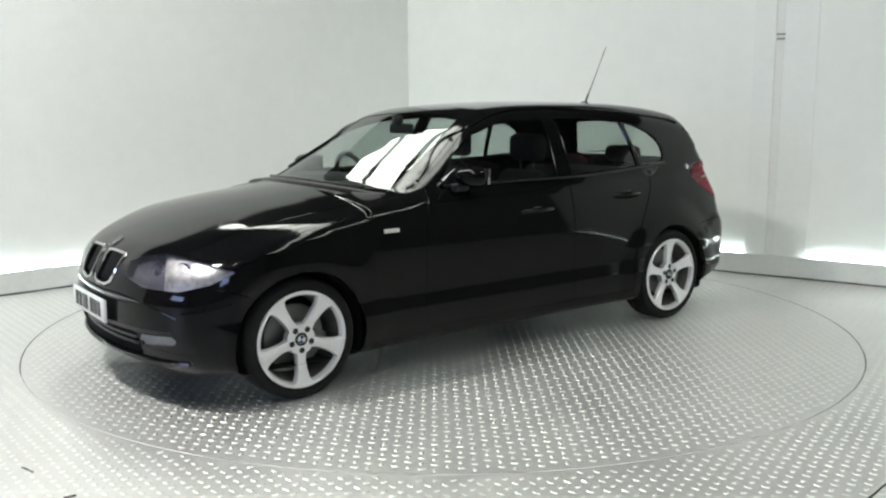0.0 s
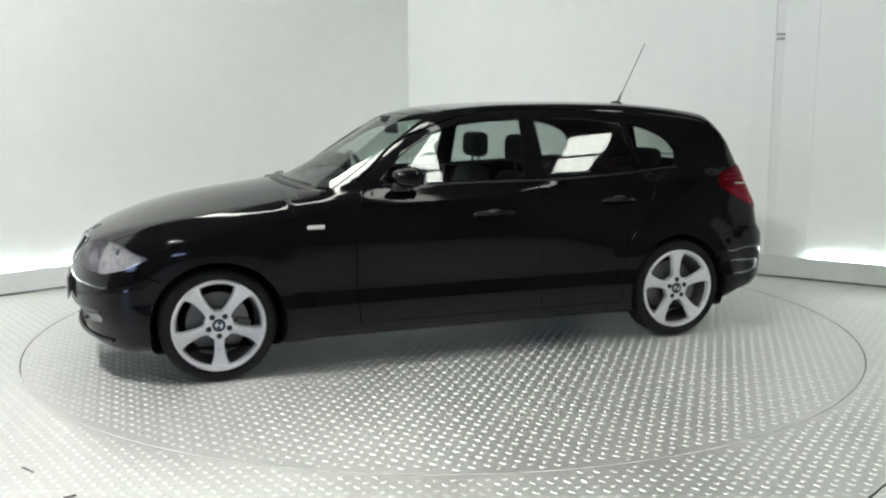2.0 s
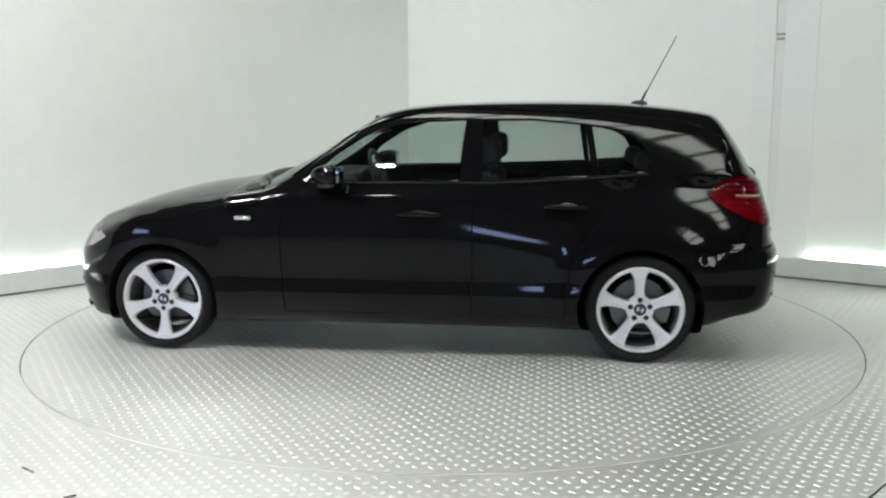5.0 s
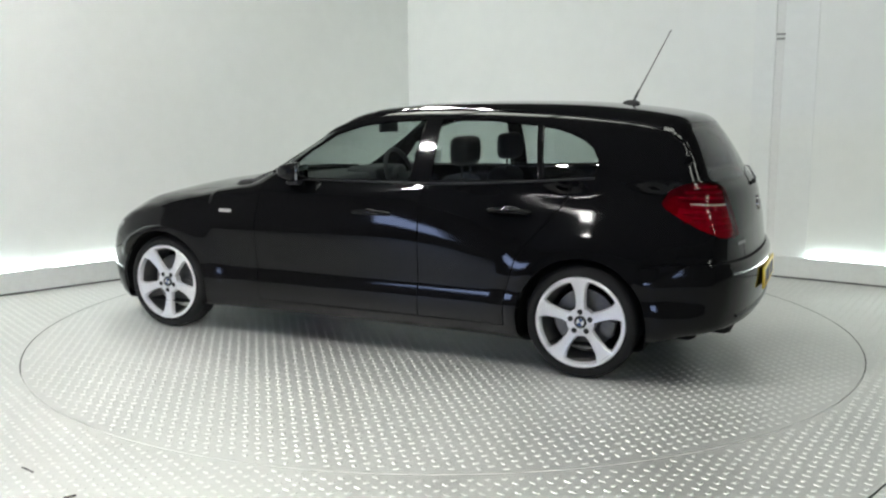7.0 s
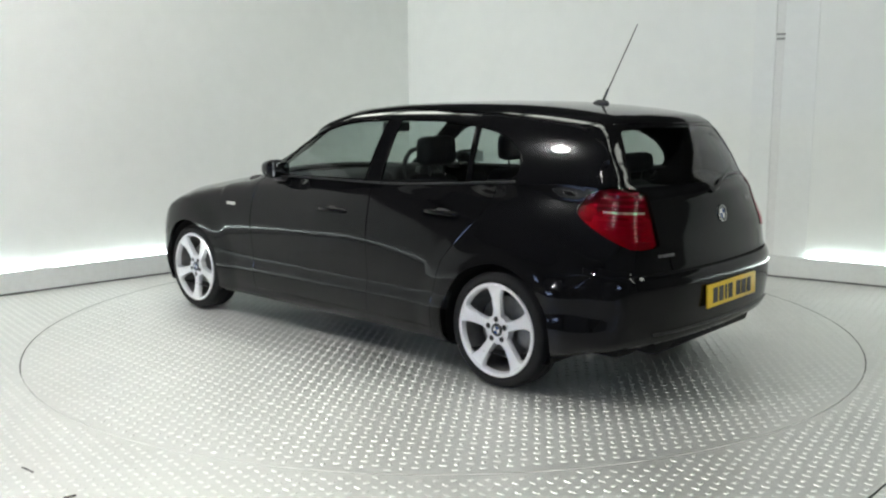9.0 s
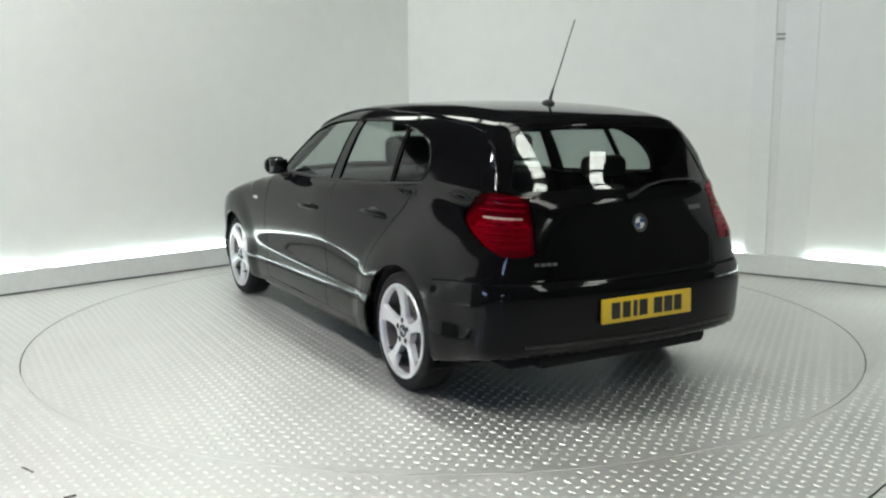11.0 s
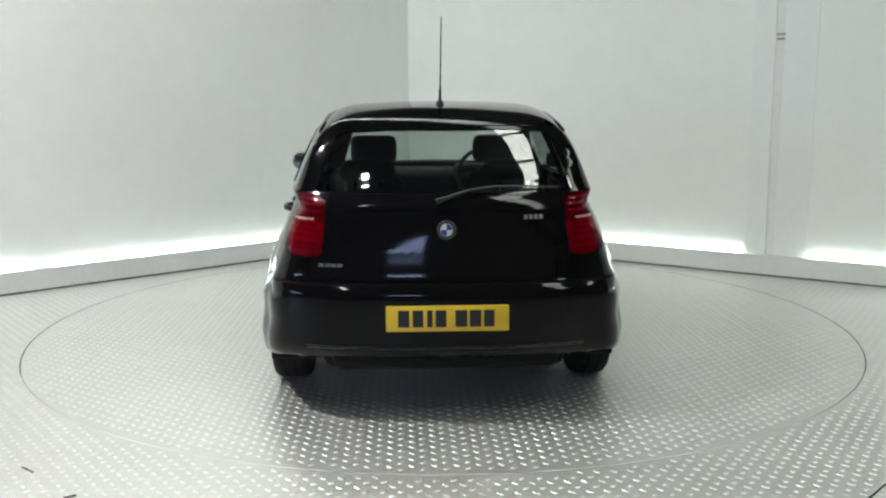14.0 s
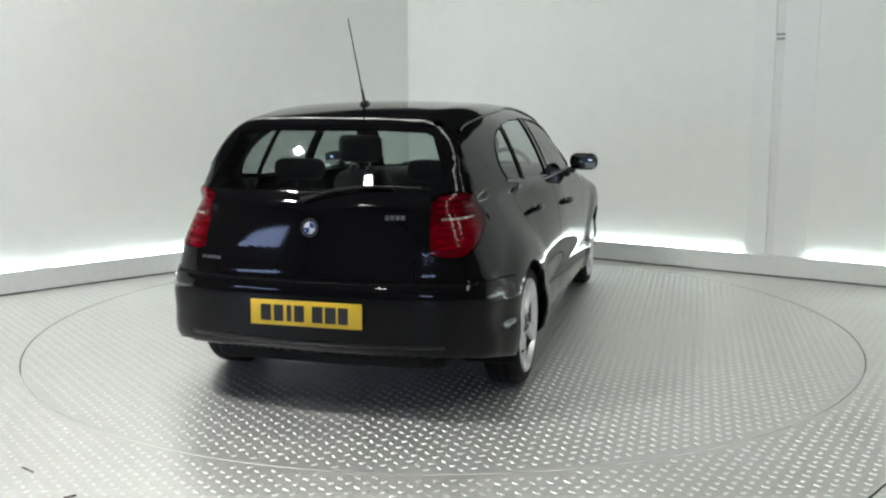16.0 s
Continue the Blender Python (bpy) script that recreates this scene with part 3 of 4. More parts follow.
def patch(name, regs, mat, parent, inset=0.0, ok=None, label="", rim=0.0):
    """The skin's faces of some regions as a mesh of their own, with the true surface's normals; rim: how deep the edges turn in."""
    faces = [f for f in skin.faces if f[REG] in regs and (ok is None or ok(f.calc_center_median()))]
    index, pts, polys = {}, [], []
    for f in faces:
        row = []
        for v in f.verts:
            if v.index not in index:
                index[v.index] = len(pts)
                pts.append(tuple(v.co))
            row.append(index[v.index])
        polys.append(row)
    if not pts:
        return None
    q = np.array(pts)
    n = normals(q)
    q = q - n * inset
    for k, row in enumerate(polys):
        a = np.cross(q[row[1]] - q[row[0]], q[row[2]] - q[row[0]]) + (np.cross(q[row[2]] - q[row[0]], q[row[3]] - q[row[0]]) if len(row) > 3 else 0)
        if a.dot(n[row[0]]) < 0:
            polys[k] = row[::-1]
    count = {}
    for row in polys:
        for i, j in zip(row, row[1:] + row[:1]):
            count[(i, j)] = count.get((i, j), 0) + 1
    verts, norm = [tuple(p) for p in q], [tuple(p) for p in n]
    if rim:
        edge = [(i, j) for (i, j) in count if (j, i) not in count]
        inner = {}
        for i, j in edge:
            for k in (i, j):
                if k not in inner:
                    inner[k] = len(verts)
                    verts.append(tuple(q[k] - n[k] * rim))
                    norm.append(tuple(n[k]))
        polys += [[j, i, inner[i], inner[j]] for i, j in edge]
    me = bpy.data.meshes.new(name)
    me.from_pydata(verts, [], polys)
    me.materials.append(mat)
    me.polygons.foreach_set("use_smooth", [True] * len(me.polygons))
    me.normals_split_custom_set_from_vertices(norm)
    ob = new(name, me)
    ob.parent = parent
    if label:
        tagged(ob, label)
    return ob


skin.verts.index_update()


def on_skin(points, way, start):
    """Points pushed along way onto the skin: start gives the coordinate inside the body along way."""
    o = np.array(points, float)
    d = np.tile(np.array(way, float), (len(o), 1))
    return [V(q) for q in project(o, d)]


car = tagged(empty("car"), "black glossy five-door hatchback with silver wheels on the turntable", "car")
body = patch("body", (R_BODY,), PAINT, car, rim=0.012, label="black gloss body shell")
patch("shut_line", (R_GAP,), DARK_GAP, car, inset=0.008, label="dark gaps between the panels")
bonnet = patch("bonnet", (R_BONNET,), PAINT, car, rim=0.01)
tailgate = patch("tailgate", (R_GATE,), PAINT, car, rim=0.01)
front_bumper = patch("front_bumper", (R_FB,), PAINT, car, rim=0.02)
rear_bumper = patch("rear_bumper", (R_RB,), PAINT, car, rim=0.02)
windscreen = patch("windscreen", (R_WS,), GLASS_SCREEN, car, inset=0.003, label="clear windscreen reflecting the rooflights")
patch("rear_window", (R_BG,), GLASS, tailgate, inset=0.003, label="tinted rear window")


def rounded(bm, lo, hi, r=0.03, seg=3, m=Matrix()):
    lo, hi = V(lo), V(hi)
    res = bmesh.ops.create_cube(bm, size=1.0, matrix=m @ Matrix.Translation((lo + hi) / 2) @ Matrix.Diagonal((*(hi - lo), 1)))
    es = list({e for v in res["verts"] for e in v.link_edges})
    bmesh.ops.bevel(bm, geom=es, offset=r, segments=seg, affect="EDGES", profile=0.5)
    return bm


def skin_y(x, z, sy):
    return project(np.array([[x, 0.3 * sy, z]]), np.array([[0.0, sy, 0.0]]))[0][1]


# doors with their panes, handles, mirrors
for sy in (1, -1):
    def here(c, sy=sy):
        return c.y * sy > 0
    for reg, panes, hx, hz in ((R_FD, ((R_FG, "window_pane"),), -0.145, 0.795), (R_RD, ((R_RG, "window_pane"), (R_QG, "quarter_pane")), -0.93, 0.832)):
        door = patch("front_door" if reg == R_FD else "rear_door", (reg,), PAINT, car, ok=here, rim=0.012)
        for pr, nm in panes:
            patch(nm, (pr,), GLASS, door, inset=0.004, ok=here)
        bm = bmesh.new()
        ys = skin_y(hx, hz, sy)
        pts = [(hx + 0.115, ys - 0.004 * sy, hz - 0.006), (hx + 0.085, ys + 0.026 * sy, hz), (hx, ys + 0.034 * sy, hz + 0.003), (hx - 0.085, ys + 0.026 * sy, hz), (hx - 0.115, ys - 0.004 * sy, hz - 0.006)]
        tube(bm, pts, [0.012, 0.014, 0.015, 0.014, 0.012], 10)
        part("handle", bm, PAINT, door)
        bm = bmesh.new()
        bmesh.ops.create_uvsphere(bm, u_segments=20, v_segments=10, radius=1.0, matrix=Matrix.Translation((hx, ys - 0.010 * sy, hz - 0.004)) @ Matrix.Diagonal((0.075, 0.0125, 0.026, 1)))
        part("handle_cup", bm, TRIM, door)
    # exterior mirror
    mir = bmesh.new()
    reach = 0.945 if sy > 0 else 0.99
    rounded(mir, (0.30, min(0.79 * sy, reach * sy), 0.945), (0.445, max(0.79 * sy, reach * sy), 1.062), 0.05, 5)
    for v in mir.verts:
        k = (v.co.x - 0.30) / 0.145
        c = V((v.co.x, 0.868 * sy, 1.0))
        v.co = c + (v.co - c) * (1.0 - 0.42 * max(0, k) ** 1.6)
        v.co.x -= 0.25 * (abs(v.co.y) - 0.78) ** 1 * 0.5
    mirror = part("door_mirror", mir, PAINT, car)
    bm = bmesh.new()
    rounded(bm, (0.33, min(0.72 * sy, 0.83 * sy), 0.925), (0.415, max(0.72 * sy, 0.83 * sy), 0.965), 0.016, 3)
    part("mirror_stalk", bm, TRIM, mirror)
    bm = bmesh.new()
    rounded(bm, (0.268, min(0.81 * sy, (reach - 0.02) * sy), 0.962), (0.274 + 0.012, max(0.81 * sy, (reach - 0.02) * sy), 1.045), 0.0055, 2)
    part("mirror_glass", bm, MIRROR, mirror)
    # side repeater
    ys = skin_y(0.835, 0.762, sy)
    bm = bmesh.new()
    rounded(bm, (0.79, -0.008, -0.011), (0.88, 0.006, 0.011), 0.005, 2, pose(0, ys, 0.762))
    part("side_repeater", bm, REPEATER, car, "small pale side repeater")
    # belt trim under the panes
    bm = bmesh.new()
    xs = np.linspace(0.46, -1.36, 26)
    zs = [0.962 + (0.0 if x > -0.5 else 0.05 * ((-0.5 - x) / 0.86) ** 1.3) - 0.006 for x in xs]
    tube(bm, [(x, skin_y(x, z, sy) + 0.001 * sy, z) for x, z in zip(xs, zs)], 0.006, 6)
    part("belt_trim", bm, TRIM, car)

# gloss seals round the side panes, roof mouldings
for sy in (1, -1):
    for loop in (FRONT_GLASS, REAR_GLASS, QUARTER_GLASS):
        pts = []
        for (xa, za), (xb, zb) in zip(loop, loop[1:] + loop[:1]):
            n = max(1, int(math.hypot(xb - xa, zb - za) / 0.05))
            pts += [(xa + (xb - xa) * k / n, za + (zb - za) * k / n) for k in range(n)]
        ring = on_skin([(x, 0.3 * sy, z) for x, z in pts], (0, sy, 0), 0)
        bm = bmesh.new()
        tube(bm, ring + ring[:1], 0.005, 6)
        part("window_seal", bm, PAINT, car)
    bm = bmesh.new()
    rail = curve(ROOF_RAIL, 0.03)
    xs = np.linspace(0.58, -1.66, 56)
    tube(bm, on_skin([(x, 0.25 * sy, float(rail(x))) for x in xs], (0, sy, 0), 0), [0.0095] * len(xs), 8)
    part("roof_moulding", bm, PAINT, car)


def facing(p, out, up=Z):
    """Axes at p: z looks out, y up."""
    out = V(out).normalized()
    side_way = up.cross(out).normalized()
    m = Matrix.Identity(4)
    for i, v in enumerate((side_way, out.cross(side_way), out)):
        m.col[i][:3] = v
    m.translation = p
    return m


# ---- lamps ----
for sy in (1, -1):
    def here(c, sy=sy):
        return c.y * sy > 0
    head = patch("headlight", (R_HEAD,), LENS, car, ok=here, label="clear headlight with silver reflector")
    patch("lamp_housing", (R_HEAD,), HOUSING, head, inset=0.045, ok=here, rim=-0.043)
    patch("reflector", (R_HEAD,), SILVER, head, inset=0.022, ok=lambda c, sy=sy: c.y * sy > 0 and -0.8 * c.x + 0.6 * c.y * sy > -1.17, rim=0.02)
    for hx, hy, hz, hr in ((1.865, 0.47, 0.618, 0.042), (1.795, 0.605, 0.625, 0.048)):
        m = look((hx - 0.01, hy * sy, hz), (hx - 1.0, hy * sy - 0.35 * sy, hz))
        bm = bmesh.new()
        lathe(bm, [(hr * 0.62, -0.03), (hr * 0.8, 0.0), (hr, 0.022), (hr * 1.05, 0.02), (hr * 0.9, -0.03)], 28, m)
        part("lamp_ring", bm, CHROME, head)
        bm = bmesh.new()
        bmesh.ops.create_uvsphere(bm, u_segments=20, v_segments=12, radius=hr * 0.66, matrix=m)
        part("projector", bm, material("projector_glass", (0.10, 0.10, 0.14), 0.05, coat=1.0) if "projector_glass" not in bpy.data.materials else bpy.data.materials["projector_glass"], head)
    tail = patch("tail_light", (R_TAIL,), RED, car, inset=-0.004, ok=here, label="red wraparound tail light with a pale band", rim=0.02)
    patch("reflector", (R_TAIL,), LAMP_BACK_DARK, tail, inset=0.022, ok=lambda c, sy=sy: c.y * sy > 0 and c.z > 0.865)
    patch("reflector", (R_TAIL,), LAMP_BACK, tail, inset=0.022, ok=lambda c, sy=sy: c.y * sy > 0 and c.z <= 0.865)
    patch("lamp_back", (R_TAIL,), CABIN_TRIM, tail, inset=0.034, ok=here, rim=-0.0165)
    pts = []
    for i in range(14):
        s = 1.055 + 0.185 * i / 13
        q = V((-0.8, -0.6 * sy, 0)) * s + V((-0.6, 0.8 * sy, 0)) * 0.9
        o = q - V((-0.6, 0.8 * sy, 0)) * 0.8
        pts.append((o.x, o.y, 0.882 - 0.004 * i / 13))
    band = on_skin(pts, (-0.6, 0.8 * sy, 0), 0)
    bm = bmesh.new()
    out = V((-0.6, 0.8 * sy, 0)) * 0.0025
    rows = [[bm.verts.new(q + out + Z * h) for q in band] for h in (-0.012, 0.0, 0.012)]
    for r, s in zip(rows, rows[1:]):
        for i in range(13):
            bm.faces.new((r[i], r[i + 1], s[i + 1], s[i]))
    bmesh.ops.solidify(bm, geom=bm.faces[:], thickness=0.003)
    part("pale_band", bm, WHITE_BAND, tail, "pale reversing lamp band")
    for z, ua, ub in ((0.765, 1.16, 1.27), (0.793, 1.11, 1.265), (0.821, 1.06, 1.26), (0.849, 1.03, 1.255), (0.915, 1.02, 1.24), (0.943, 1.05, 1.235), (0.969, 1.08, 1.215)):
        ways = [V((-0.8, -0.6 * sy, 0)) * (ua + (ub - ua) * i / 11) + V((-0.6, 0.8 * sy, 0)) * 0.1 for i in range(12)]
        rib = on_skin([(q.x, q.y, z) for q in ways], (-0.6, 0.8 * sy, 0), 0)
        bm = bmesh.new()
        tube(bm, [q - V((-0.6, 0.8 * sy, 0)) * 0.014 for q in rib], 0.0065, 6)
        part("lamp_rib", bm, LAMP_BACK, tail)
    # kidney grille
    kid = patch("kidney_grille", (R_KID,), DARK_GAP, car, inset=0.035, ok=here, label="chrome-rimmed grille half with dark slats", rim=-0.034)
    loop = on_skin([(1.3, u * sy, w) for u, w in KIDNEY], (1, 0, 0), 0)
    fine = []
    for i in range(len(loop)):
        fine += [loop[i], (loop[i] + loop[(i + 1) % len(loop)]) / 2]
    bm = bmesh.new()
    tube(bm, fine + [fine[0]], 0.0085, 8)
    part("chrome_rim", bm, CHROME, kid)
    for i in range(7):
        y = (0.06 + 0.025 * i) * sy
        p0, p1 = on_skin([(1.3, y, 0.555), (1.3, y, 0.675)], (1, 0, 0), 0)
        bm = bmesh.new()
        tube(bm, [p0 - X * 0.02, (p0 + p1) / 2 - X * 0.018, p1 - X * 0.02], 0.0045, 6)
        part("slat", bm, TRIM, kid)
    fog = patch("fog_light", (R_FOG,), FOG_LENS, car, ok=here, inset=0.012, label="silver-grey fog light in the bumper", rim=-0.01)
intake = patch("lower_intake", (R_INT,), DARK_GAP, car, inset=0.05, label="dark lower air intake", rim=-0.049)
for z in (0.285, 0.315):
    bm = bmesh.new()
    q = on_skin([(1.3, -0.4 + 0.8 * i / 12, z) for i in range(13)], (1, 0, 0), 0)
    tube(bm, [v - X * 0.03 for v in q], 0.006, 6)
    part("intake_slat", bm, TRIM, intake)
bm = bmesh.new()
q = on_skin([(1.3, -0.66 + 1.32 * i / 24, 0.368) for i in range(25)], (1, 0, 0), 0)
tube(bm, [v - X * 0.002 for v in q], 0.007, 8)
part("bumper_moulding", bm, TRIM, front_bumper)
bm = bmesh.new()
q = on_skin([(1.3, -0.70 + 1.4 * i / 24, 0.228) for i in range(25)], (1, 0, 0), 0)
tube(bm, [v + X * 0.004 for v in q], 0.011, 8)
part("bumper_lip", bm, PAINT, front_bumper)
for sy in (1, -1):
    bm = bmesh.new()
    q = on_skin([(x, 0.3 * sy, 0.462 + 0.25 * (1.86 - x)) for x in np.linspace(1.86, 1.665, 9)], (0, sy, 0), 0)
    tube(bm, q, [0.003, 0.006, 0.007, 0.007, 0.007, 0.007, 0.006, 0.005, 0.003], 6)
    part("bumper_crease", bm, PAINT, front_bumper)


bm = bmesh.new()
q = on_skin([(-1.5, -0.60 + 1.2 * i / 24, 0.345) for i in range(25)], (-1, 0, 0), 0)
tube(bm, [v - X * 0.001 for v in q], 0.007, 8)
part("bumper_moulding", bm, TRIM, rear_bumper)


# ---- number plates, badges, wipers, aerial ----
def number_plate(m, mat, label):
    """x to the reader's right, y up, z out of the plate."""
    bm = bmesh.new()
    rounded(bm, (-0.26, -0.0555, -0.006), (0.26, 0.0555, 0.006), 0.004, 2, m)
    plate = part("number_plate", bm, mat, car, label)
    for u, w in ((-0.185, 0.048), (-0.125, 0.045), (-0.075, 0.022), (-0.028, 0.046), (0.058, 0.05), (0.118, 0.05), (0.176, 0.045)):
        bm = bmesh.new()
        box(bm, (u - w / 2, -0.036, 0.0055), (u + w / 2, 0.036, 0.0075), m)
        part("plate_bar", bm, INK, plate, smooth=False)
    return plate


def badge(p, out, r, parent):
    m = facing(p, out)
    bm = bmesh.new()
    lathe(bm, [(0.0, 0.004), (r * 0.62, 0.004), (r * 0.66, 0.0035)], 32, m)
    disc = part("badge", bm, ENAMEL, parent, "round enamel badge")
    bm = bmesh.new()
    lathe(bm, [(r * 0.64, 0.0), (r * 0.66, 0.005), (r * 0.9, 0.005), (r * 0.92, 0.0)], 32, m)
    part("badge_ring", bm, INK, disc)
    bm = bmesh.new()
    lathe(bm, [(r * 0.9, -0.003), (r * 0.9, 0.006), (r, 0.006), (r, -0.003)], 32, m)
    part("badge_rim", bm, CHROME, disc)
    bm = bmesh.new()
    for k in (0, 2):
        vs = [bm.verts.new(m @ V((0, 0, 0.0046)))] + [bm.verts.new(m @ V((r * 0.6 * math.cos(math.pi / 2 * (k + j / 8)), r * 0.6 * math.sin(math.pi / 2 * (k + j / 8)), 0.0046))) for j in range(9)]
        bm.faces.new(vs)
    part("badge_field", bm, BLUE, disc)


number_plate(facing(V((-2.138, 0, 0.478)), (-1, 0, 0.03)), YELLOW, "yellow number plate with black bars")
number_plate(facing(V((2.050, 0, 0.422)), (1, 0, 0.0)), PLATE_WHITE, "white number plate with black bars")
q = on_skin([(-1.5, 0, 0.845)], (-1, 0, 0), 0)[0]
badge(q, normals(np.array([q]))[0], 0.041, tailgate)
q = on_skin([(1.3, 0, 0.712)], (1, 0, 0), 0)[0]
badge(q, normals(np.array([q]))[0], 0.038, bonnet)
for ya, yb, z, h in ((-0.33, -0.42, 0.893, 0.020), (0.55, 0.44, 0.695, 0.014)):
    q = on_skin([(-1.5, (ya + yb) / 2, z)], (-1, 0, 0), 0)[0]
    m = facing(q, normals(np.array([q]))[0])
    w = abs(ya - yb)
    for i in range(4):
        bm = bmesh.new()
        box(bm, (-w / 2 + w * i / 4 + 0.003, -h / 2, 0), (-w / 2 + w * (i + 1) / 4 - 0.003, h / 2, 0.003), m)
        part("lettering_bar", bm, BRAKE, tailgate if z > 0.8 else body, smooth=False)
# high brake lamp and rear wiper
wp = [on_skin([(-1.5, y, z)], (-1, 0, 0), 0)[0] - X * d for y, z, d in ((0.045, 0.962, 0.012), (0.0, 0.978, 0.030), (-0.10, 1.008, 0.026), (-0.22, 1.022, 0.020), (-0.36, 1.020, 0.014), (-0.50, 1.012, 0.010))]
bm = bmesh.new()
tube(bm, wp, [0.013, 0.008, 0.0055, 0.005, 0.0045, 0.003], 8)
part("rear_wiper", bm, TRIM, tailgate)
# front wipers
for ya, yb in ((0.52, -0.10), (-0.02, -0.60)):
    bm = bmesh.new()
    pts = []
    for i in range(9):
        y = ya + (yb - ya) * i / 8
        x = 0.875 - 0.32 * y * y
        pts.append(V((x, y, 0)))
    qq = [on_skin([(p.x, p.y, 0.6)], (0, 0, 1), 0)[0] + Z * 0.014 for p in pts]
    tube(bm, qq, 0.008, 6)
    part("wiper", bm, TRIM, car)
bm = bmesh.new()
pts = [on_skin([(0.905 - 0.30 * y * y, y, 0.6)], (0, 0, 1), 0)[0] - Z * 0.002 for y in np.linspace(-0.68, 0.68, 21)]
tube(bm, pts, 0.016, 6)
part("scuttle_panel", bm, TRIM, car)
q = on_skin([(-1.385, 0, 0.9)], (0, 0, 1), 0)[0]
bm = bmesh.new()
bmesh.ops.create_uvsphere(bm, u_segments=16, v_segments=10, radius=1.0, matrix=Matrix.Translation(q + V((0.02, 0, 0.004))) @ Matrix.Diagonal((0.05, 0.02, 0.020, 1)))
aerial = part("aerial_base", bm, TRIM, car)
bm = bmesh.new()
tube(bm, [q + V((0.01, 0, 0.01)), q + V((-0.02, 0, 0.075)), q + V((-0.025, 0, 0.08)), q + V((-0.188, 0, 0.40))], [0.008, 0.006, 0.0035, 0.0025], 8)
part("aerial_rod", bm, TRIM, aerial)
# exhaust
for y in (0.40, 0.47):
    bm = bmesh.new()
    lathe(bm, [(0.018, 0.0), (0.025, 0.0), (0.025, 0.16), (0.018, 0.16)], 20, pose(-1.84, y, 0.29, 0, -90, 0), True)
    part("exhaust_pipe", bm, BRAKE, car)
bm = bmesh.new()
rounded(bm, (-1.86, -0.56, 0.175), (-0.98, 0.56, 0.34), 0.05, 2)
rounded(bm, (-2.02, -0.50, 0.215), (-1.80, 0.50, 0.33), 0.04, 2)
rounded(bm, (-0.98, -0.68, 0.150), (0.98, 0.68, 0.30), 0.03, 2)
rounded(bm, (0.98, -0.50, 0.20), (1.78, 0.50, 0.32), 0.05, 2)
part("underbody", bm, UNDER, car)

# ---- cabin ----
bm = bmesh.new()
rounded(bm, (-1.9, -0.70, 0.30), (0.75, 0.70, 0.36), 0.02, 2)
rounded(bm, (-1.84, -0.52, 0.60), (-1.30, 0.52, 0.92), 0.04, 3)
part("boot_shelf", bm, CABIN_TRIM, car)
bm = bmesh.new()
rounded(bm, (0.40, -0.70, 0.62), (0.90, 0.70, 0.93), 0.06, 4)
rounded(bm, (0.36, -0.60, 0.86), (0.62, -0.16, 0.965), 0.04, 4)
part("dashboard", bm, CABIN_TRIM, car)
m = look((0.30, -0.37, 0.90), (1.3, -0.37, 0.58))
bm = bmesh.new()
lathe(bm, [(0.185 + 0.015 * math.cos(2 * math.pi * k / 8), 0.015 * math.sin(2 * math.pi * k / 8)) for k in range(8)], 36, m, True)
box(bm, (-0.18, -0.02, -0.012), (0.18, 0.02, 0.008), m, 0.006)
box(bm, (-0.02, -0.18, -0.012), (0.02, 0.0, 0.008), m, 0.006)
cyl(bm, 0.07, 0.06, 0.04, m, 20)
part("steering_wheel", bm, CABIN_TRIM, car)
bm = bmesh.new()
rounded(bm, (0.175, -0.115, 1.205), (0.20, 0.115, 1.265), 0.011, 3)
rounded(bm, (0.18, -0.015, 1.25), (0.25, 0.015, 1.31), 0.007, 2)
part("interior_mirror", bm, CABIN_TRIM, car)
for x, z0, back in ((-0.30, 0.46, 0.98), (-1.18, 0.46, 0.94)):
    for y in (0.36, -0.36):
        bm = bmesh.new()
        rounded(bm, (x, y - 0.25, 0.36), (x + 0.52, y + 0.25, 0.56), 0.06, 4)
        r0 = len(bm.verts)
        lean = Matrix.Translation((x, y, 0.48)) @ Matrix.Rotation(radians(-17), 4, "Y")
        rounded(bm, (-0.11, -0.235, 0.0), (0.03, 0.235, back - 0.48 + 0.03), 0.055, 4, lean)
        for v in bm.verts:
            if v.co.z > 0.75:
                v.co.y = y + (v.co.y - y) * (1 - 0.45 * (v.co.z - 0.75) / 0.3)
        seat = part("seat", bm, SEAT, car)
        top = lean @ V((-0.045, 0, back - 0.48 + 0.06))
        bm = bmesh.new()
        hh = 0.165 if x > -0.5 else 0.11
        rounded(bm, (top.x - 0.05, y - 0.135, top.z + 0.03), (top.x + 0.055, y + 0.135, top.z + 0.03 + hh), 0.045, 4)
        part("headrest", bm, SEAT, seat)
        for dy in (0.06, -0.06):
            bm = bmesh.new()
            tube(bm, [(top.x, y + dy, top.z - 0.06), (top.x, y + dy, top.z + 0.06)], 0.007, 8)
            part("headrest_rod", bm, CHROME, seat)
skin.free()

# ---- wheels ----
HUB_Z, TYRE_R, RIM_R = 0.290, 0.290, 0.232


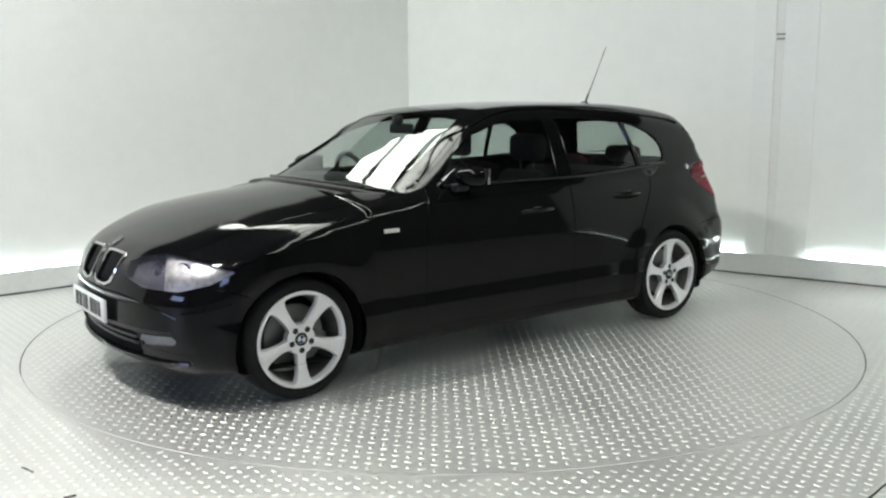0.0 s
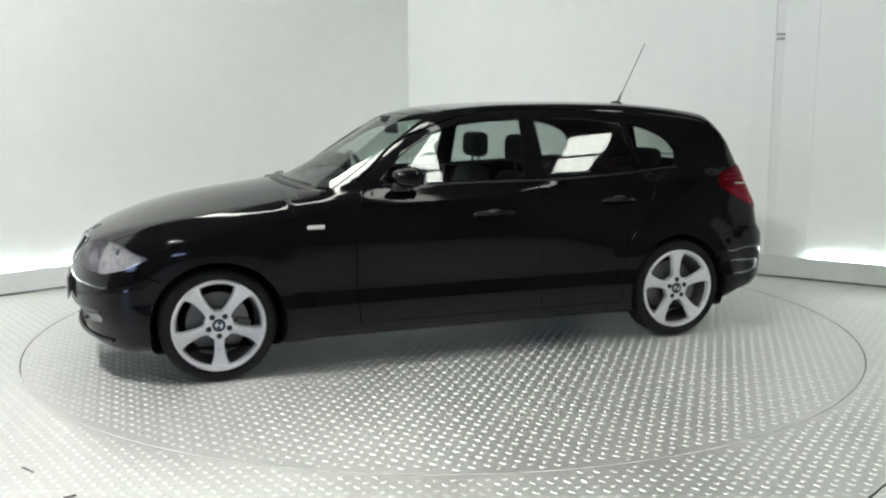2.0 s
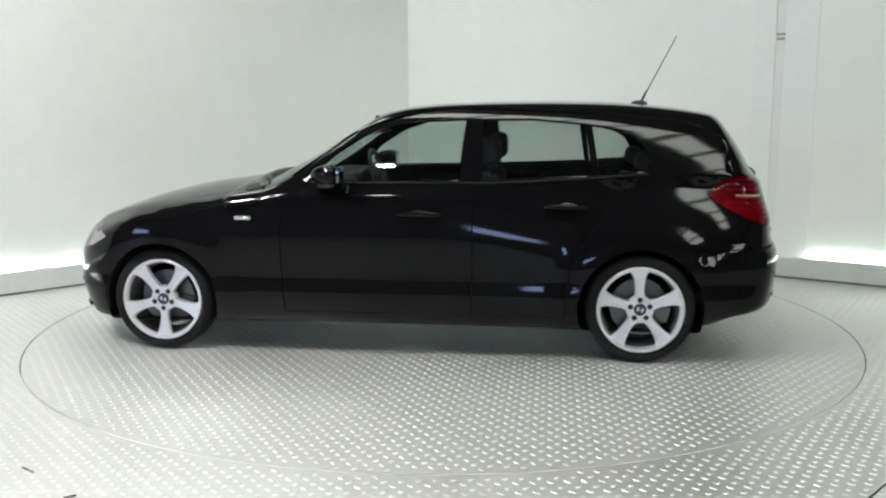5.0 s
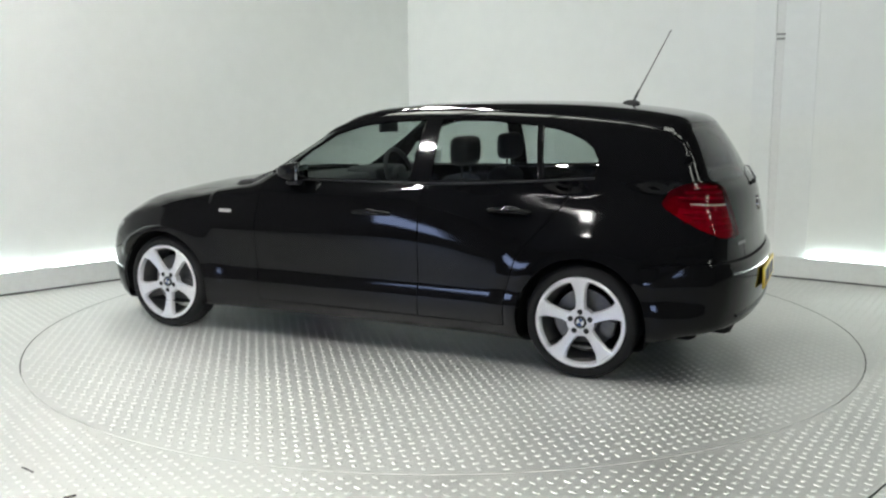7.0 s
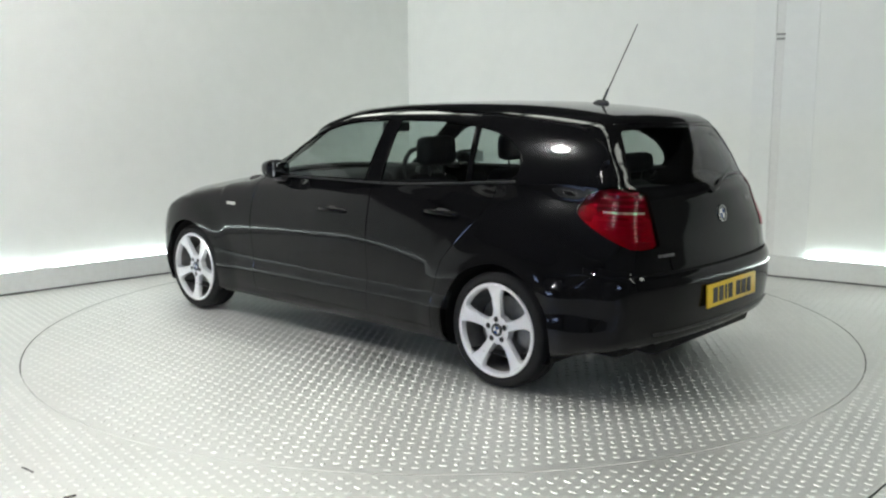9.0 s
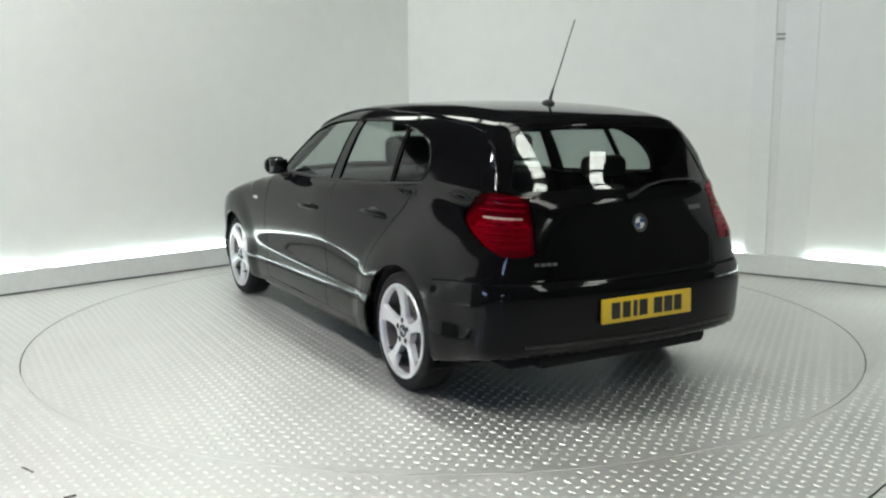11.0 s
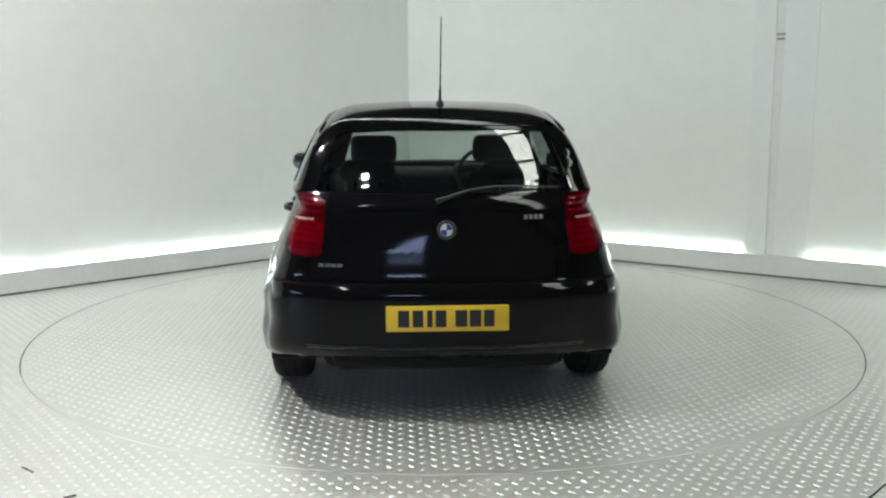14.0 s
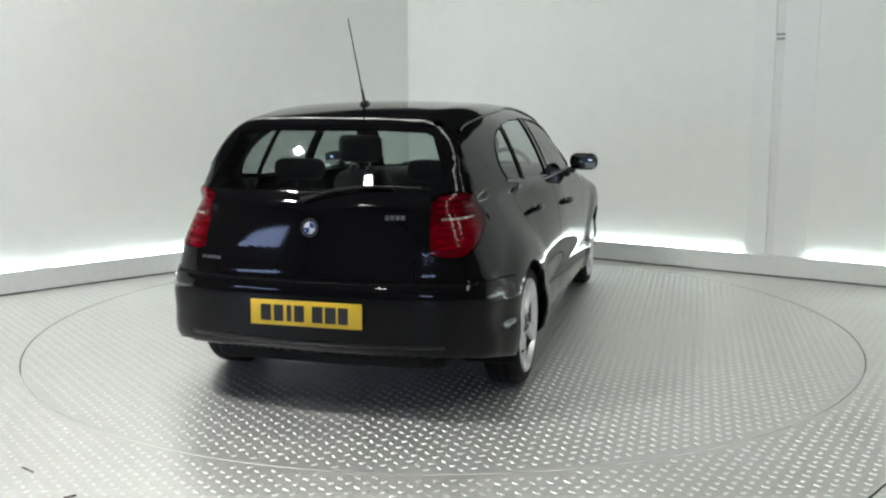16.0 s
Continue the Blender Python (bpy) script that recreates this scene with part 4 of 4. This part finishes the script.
def spoke_mesh(bm, a, m):
    """One tapered spoke, dished from hub to rim; r, half width, face height, thickness."""
    prof = [(0.030, 0.024, 0.004, 0.03), (0.06, 0.028, 0.007, 0.03), (0.10, 0.023, 0.005, 0.028), (0.145, 0.0275, 0.010, 0.026), (0.175, 0.033, 0.015, 0.024), (0.198, 0.043, 0.019, 0.022), (0.210, 0.057, 0.021, 0.02), (0.219, 0.076, 0.021, 0.02)]
    rows = []
    ca, sa = math.cos(a), math.sin(a)
    for r, w, h, t in prof:
        row = []
        for u, dz in ((-w * 1.08, -t), (-w, -0.006), (-w * 0.8, 0.0), (-w * 0.25, -0.0035), (w * 0.25, -0.0035), (w * 0.8, 0.0), (w, -0.006), (w * 1.08, -t)):
            row.append(bm.verts.new(m @ V((r * ca - u * sa, r * sa + u * ca, h + dz))))
        rows.append(row)
    for p, q in zip(rows, rows[1:]):
        for i in range(7):
            bm.faces.new((p[i], q[i], q[i + 1], p[i + 1]))


def wheel(name, x, sy, turn):
    """z of the wheel's own axes points away from the car."""
    m = Matrix.Translation((x, 0.812 * sy, HUB_Z)) @ Matrix.Rotation(radians(-90 * sy), 4, "X")
    hub = bmesh.new()
    lathe(hub, [(0.004, 0.004), (0.05, 0.006), (0.072, 0.004), (0.076, -0.03)], 32, m)
    w = part(name, hub, ALLOY, car, "silver five-spoke alloy wheel")
    bm = bmesh.new()
    lathe(bm, [(0.19, -0.15), (0.232, -0.16), (TYRE_R - 0.022, -0.157), (TYRE_R - 0.008, -0.145), (TYRE_R, -0.125), (TYRE_R, -0.10), (TYRE_R - 0.005, -0.097), (TYRE_R - 0.005, -0.090), (TYRE_R, -0.087), (TYRE_R, -0.05),
               (TYRE_R - 0.005, -0.047), (TYRE_R - 0.005, -0.040), (TYRE_R, -0.037), (TYRE_R, -0.012), (TYRE_R - 0.006, 0.006), (TYRE_R - 0.018, 0.018), (RIM_R + 0.016, 0.021), (RIM_R + 0.004, 0.017), (RIM_R - 0.006, 0.01)], 64, m)
    part("tyre", bm, TYRE, w, "black rubber tyre")
    bm = bmesh.new()
    lathe(bm, [(RIM_R - 0.004, 0.008), (RIM_R + 0.001, 0.018), (RIM_R - 0.004, 0.024), (RIM_R - 0.016, 0.022), (RIM_R - 0.023, 0.010), (RIM_R - 0.026, -0.004)], 64, m)
    part("rim", bm, ALLOY, w)
    # same alloy as the rim, with the shade between the spokes painted in
    bm = bmesh.new()
    lathe(bm, [(RIM_R - 0.026, -0.004), (RIM_R - 0.032, -0.04), (RIM_R - 0.04, -0.15), (RIM_R - 0.03, -0.155)], 64, m)
    part("barrel", bm, BARREL, w, "inner barrel, coloured dark for the shade inside the wheel")
    for i in range(5):
        a = radians(turn + 72 * i)
        bm = bmesh.new()
        spoke_mesh(bm, a, m)
        part("spoke", bm, ALLOY, w)
        bm = bmesh.new()
        c = V((0.053 * math.cos(a), 0.053 * math.sin(a), 0))
        lathe(bm, [(0.0, 0.0075), (0.012, 0.0075), (0.0145, 0.0095)], 14, m @ Matrix.Translation(c))
        part("bolt_hole", bm, INK, w)
    bm = bmesh.new()
    lathe(bm, [(0.0, -0.075), (0.08, -0.075), (0.082, -0.07), (0.155, -0.07), (0.157, -0.085)], 40, m)
    part("brake_disc", bm, BRAKE, w)
    bm = bmesh.new()
    rounded(bm, (-0.045, 0.085, -0.095), (0.045, 0.165, -0.045), 0.012, 2, m @ Matrix.Rotation(radians(75), 4, "Z"))
    part("brake_caliper", bm, BRAKE, w)
    bm = bmesh.new()
    lathe(bm, [(0.0, 0.009), (0.020, 0.009)], 24, m)
    part("centre_badge", bm, ENAMEL, w)
    bm = bmesh.new()
    lathe(bm, [(0.020, 0.0085), (0.021, 0.0105), (0.031, 0.0095), (0.033, 0.005)], 24, m)
    part("centre_ring", bm, INK, w)
    bm = bmesh.new()
    for k in (0, 2):
        bm.faces.new([bm.verts.new(m @ V((0, 0, 0.0096)))] + [bm.verts.new(m @ V((0.019 * math.cos(math.pi / 2 * (k + j / 6) + 0.5), 0.019 * math.sin(math.pi / 2 * (k + j / 6) + 0.5), 0.0096))) for j in range(7)])
    part("centre_field", bm, BLUE, w)
    # wheel house
    bm = bmesh.new()
    lathe(bm, [(0.05, -0.34), (ARCH_R - 0.004, -0.34), (ARCH_R - 0.002, -0.20), (ARCH_R - 0.001, 0.02)], 40, Matrix.Translation((x, 0.80 * sy, ARCH_Z)) @ Matrix.Rotation(radians(-90 * sy), 4, "X"))
    for v in bm.verts:
        v.co.z = max(v.co.z, 0.17)
    part("wheel_house", bm, UNDER, car, "dark wheel arch liner")


# turn: angle of one spoke
wheel("wheel", 1.33, 1, 306)
wheel("wheel", -1.33, 1, 128)
wheel("wheel", 1.33, -1, 20)
wheel("wheel", -1.33, -1, 50)


# ---- the turntable and the car on it turn together ----
def heading(t):
    q = (t - 8) / 8
    return 217.557 - 8.932 * t - 0.455 * q * q + 0.018 * q ** 3


def motions():
    disc, ride = [], []
    for i in range(33):
        t = 0.5 * i
        a = heading(t)
        disc.append((t, pose(0, 0, 0, 0, 0, a)))
        ride.append((t, pose(0, 0, 0, 0, 0, a) @ pose(0.1613, 0.0579, 0.0)))
    walk(turntable, disc)
    walk(car, ride)


motions()
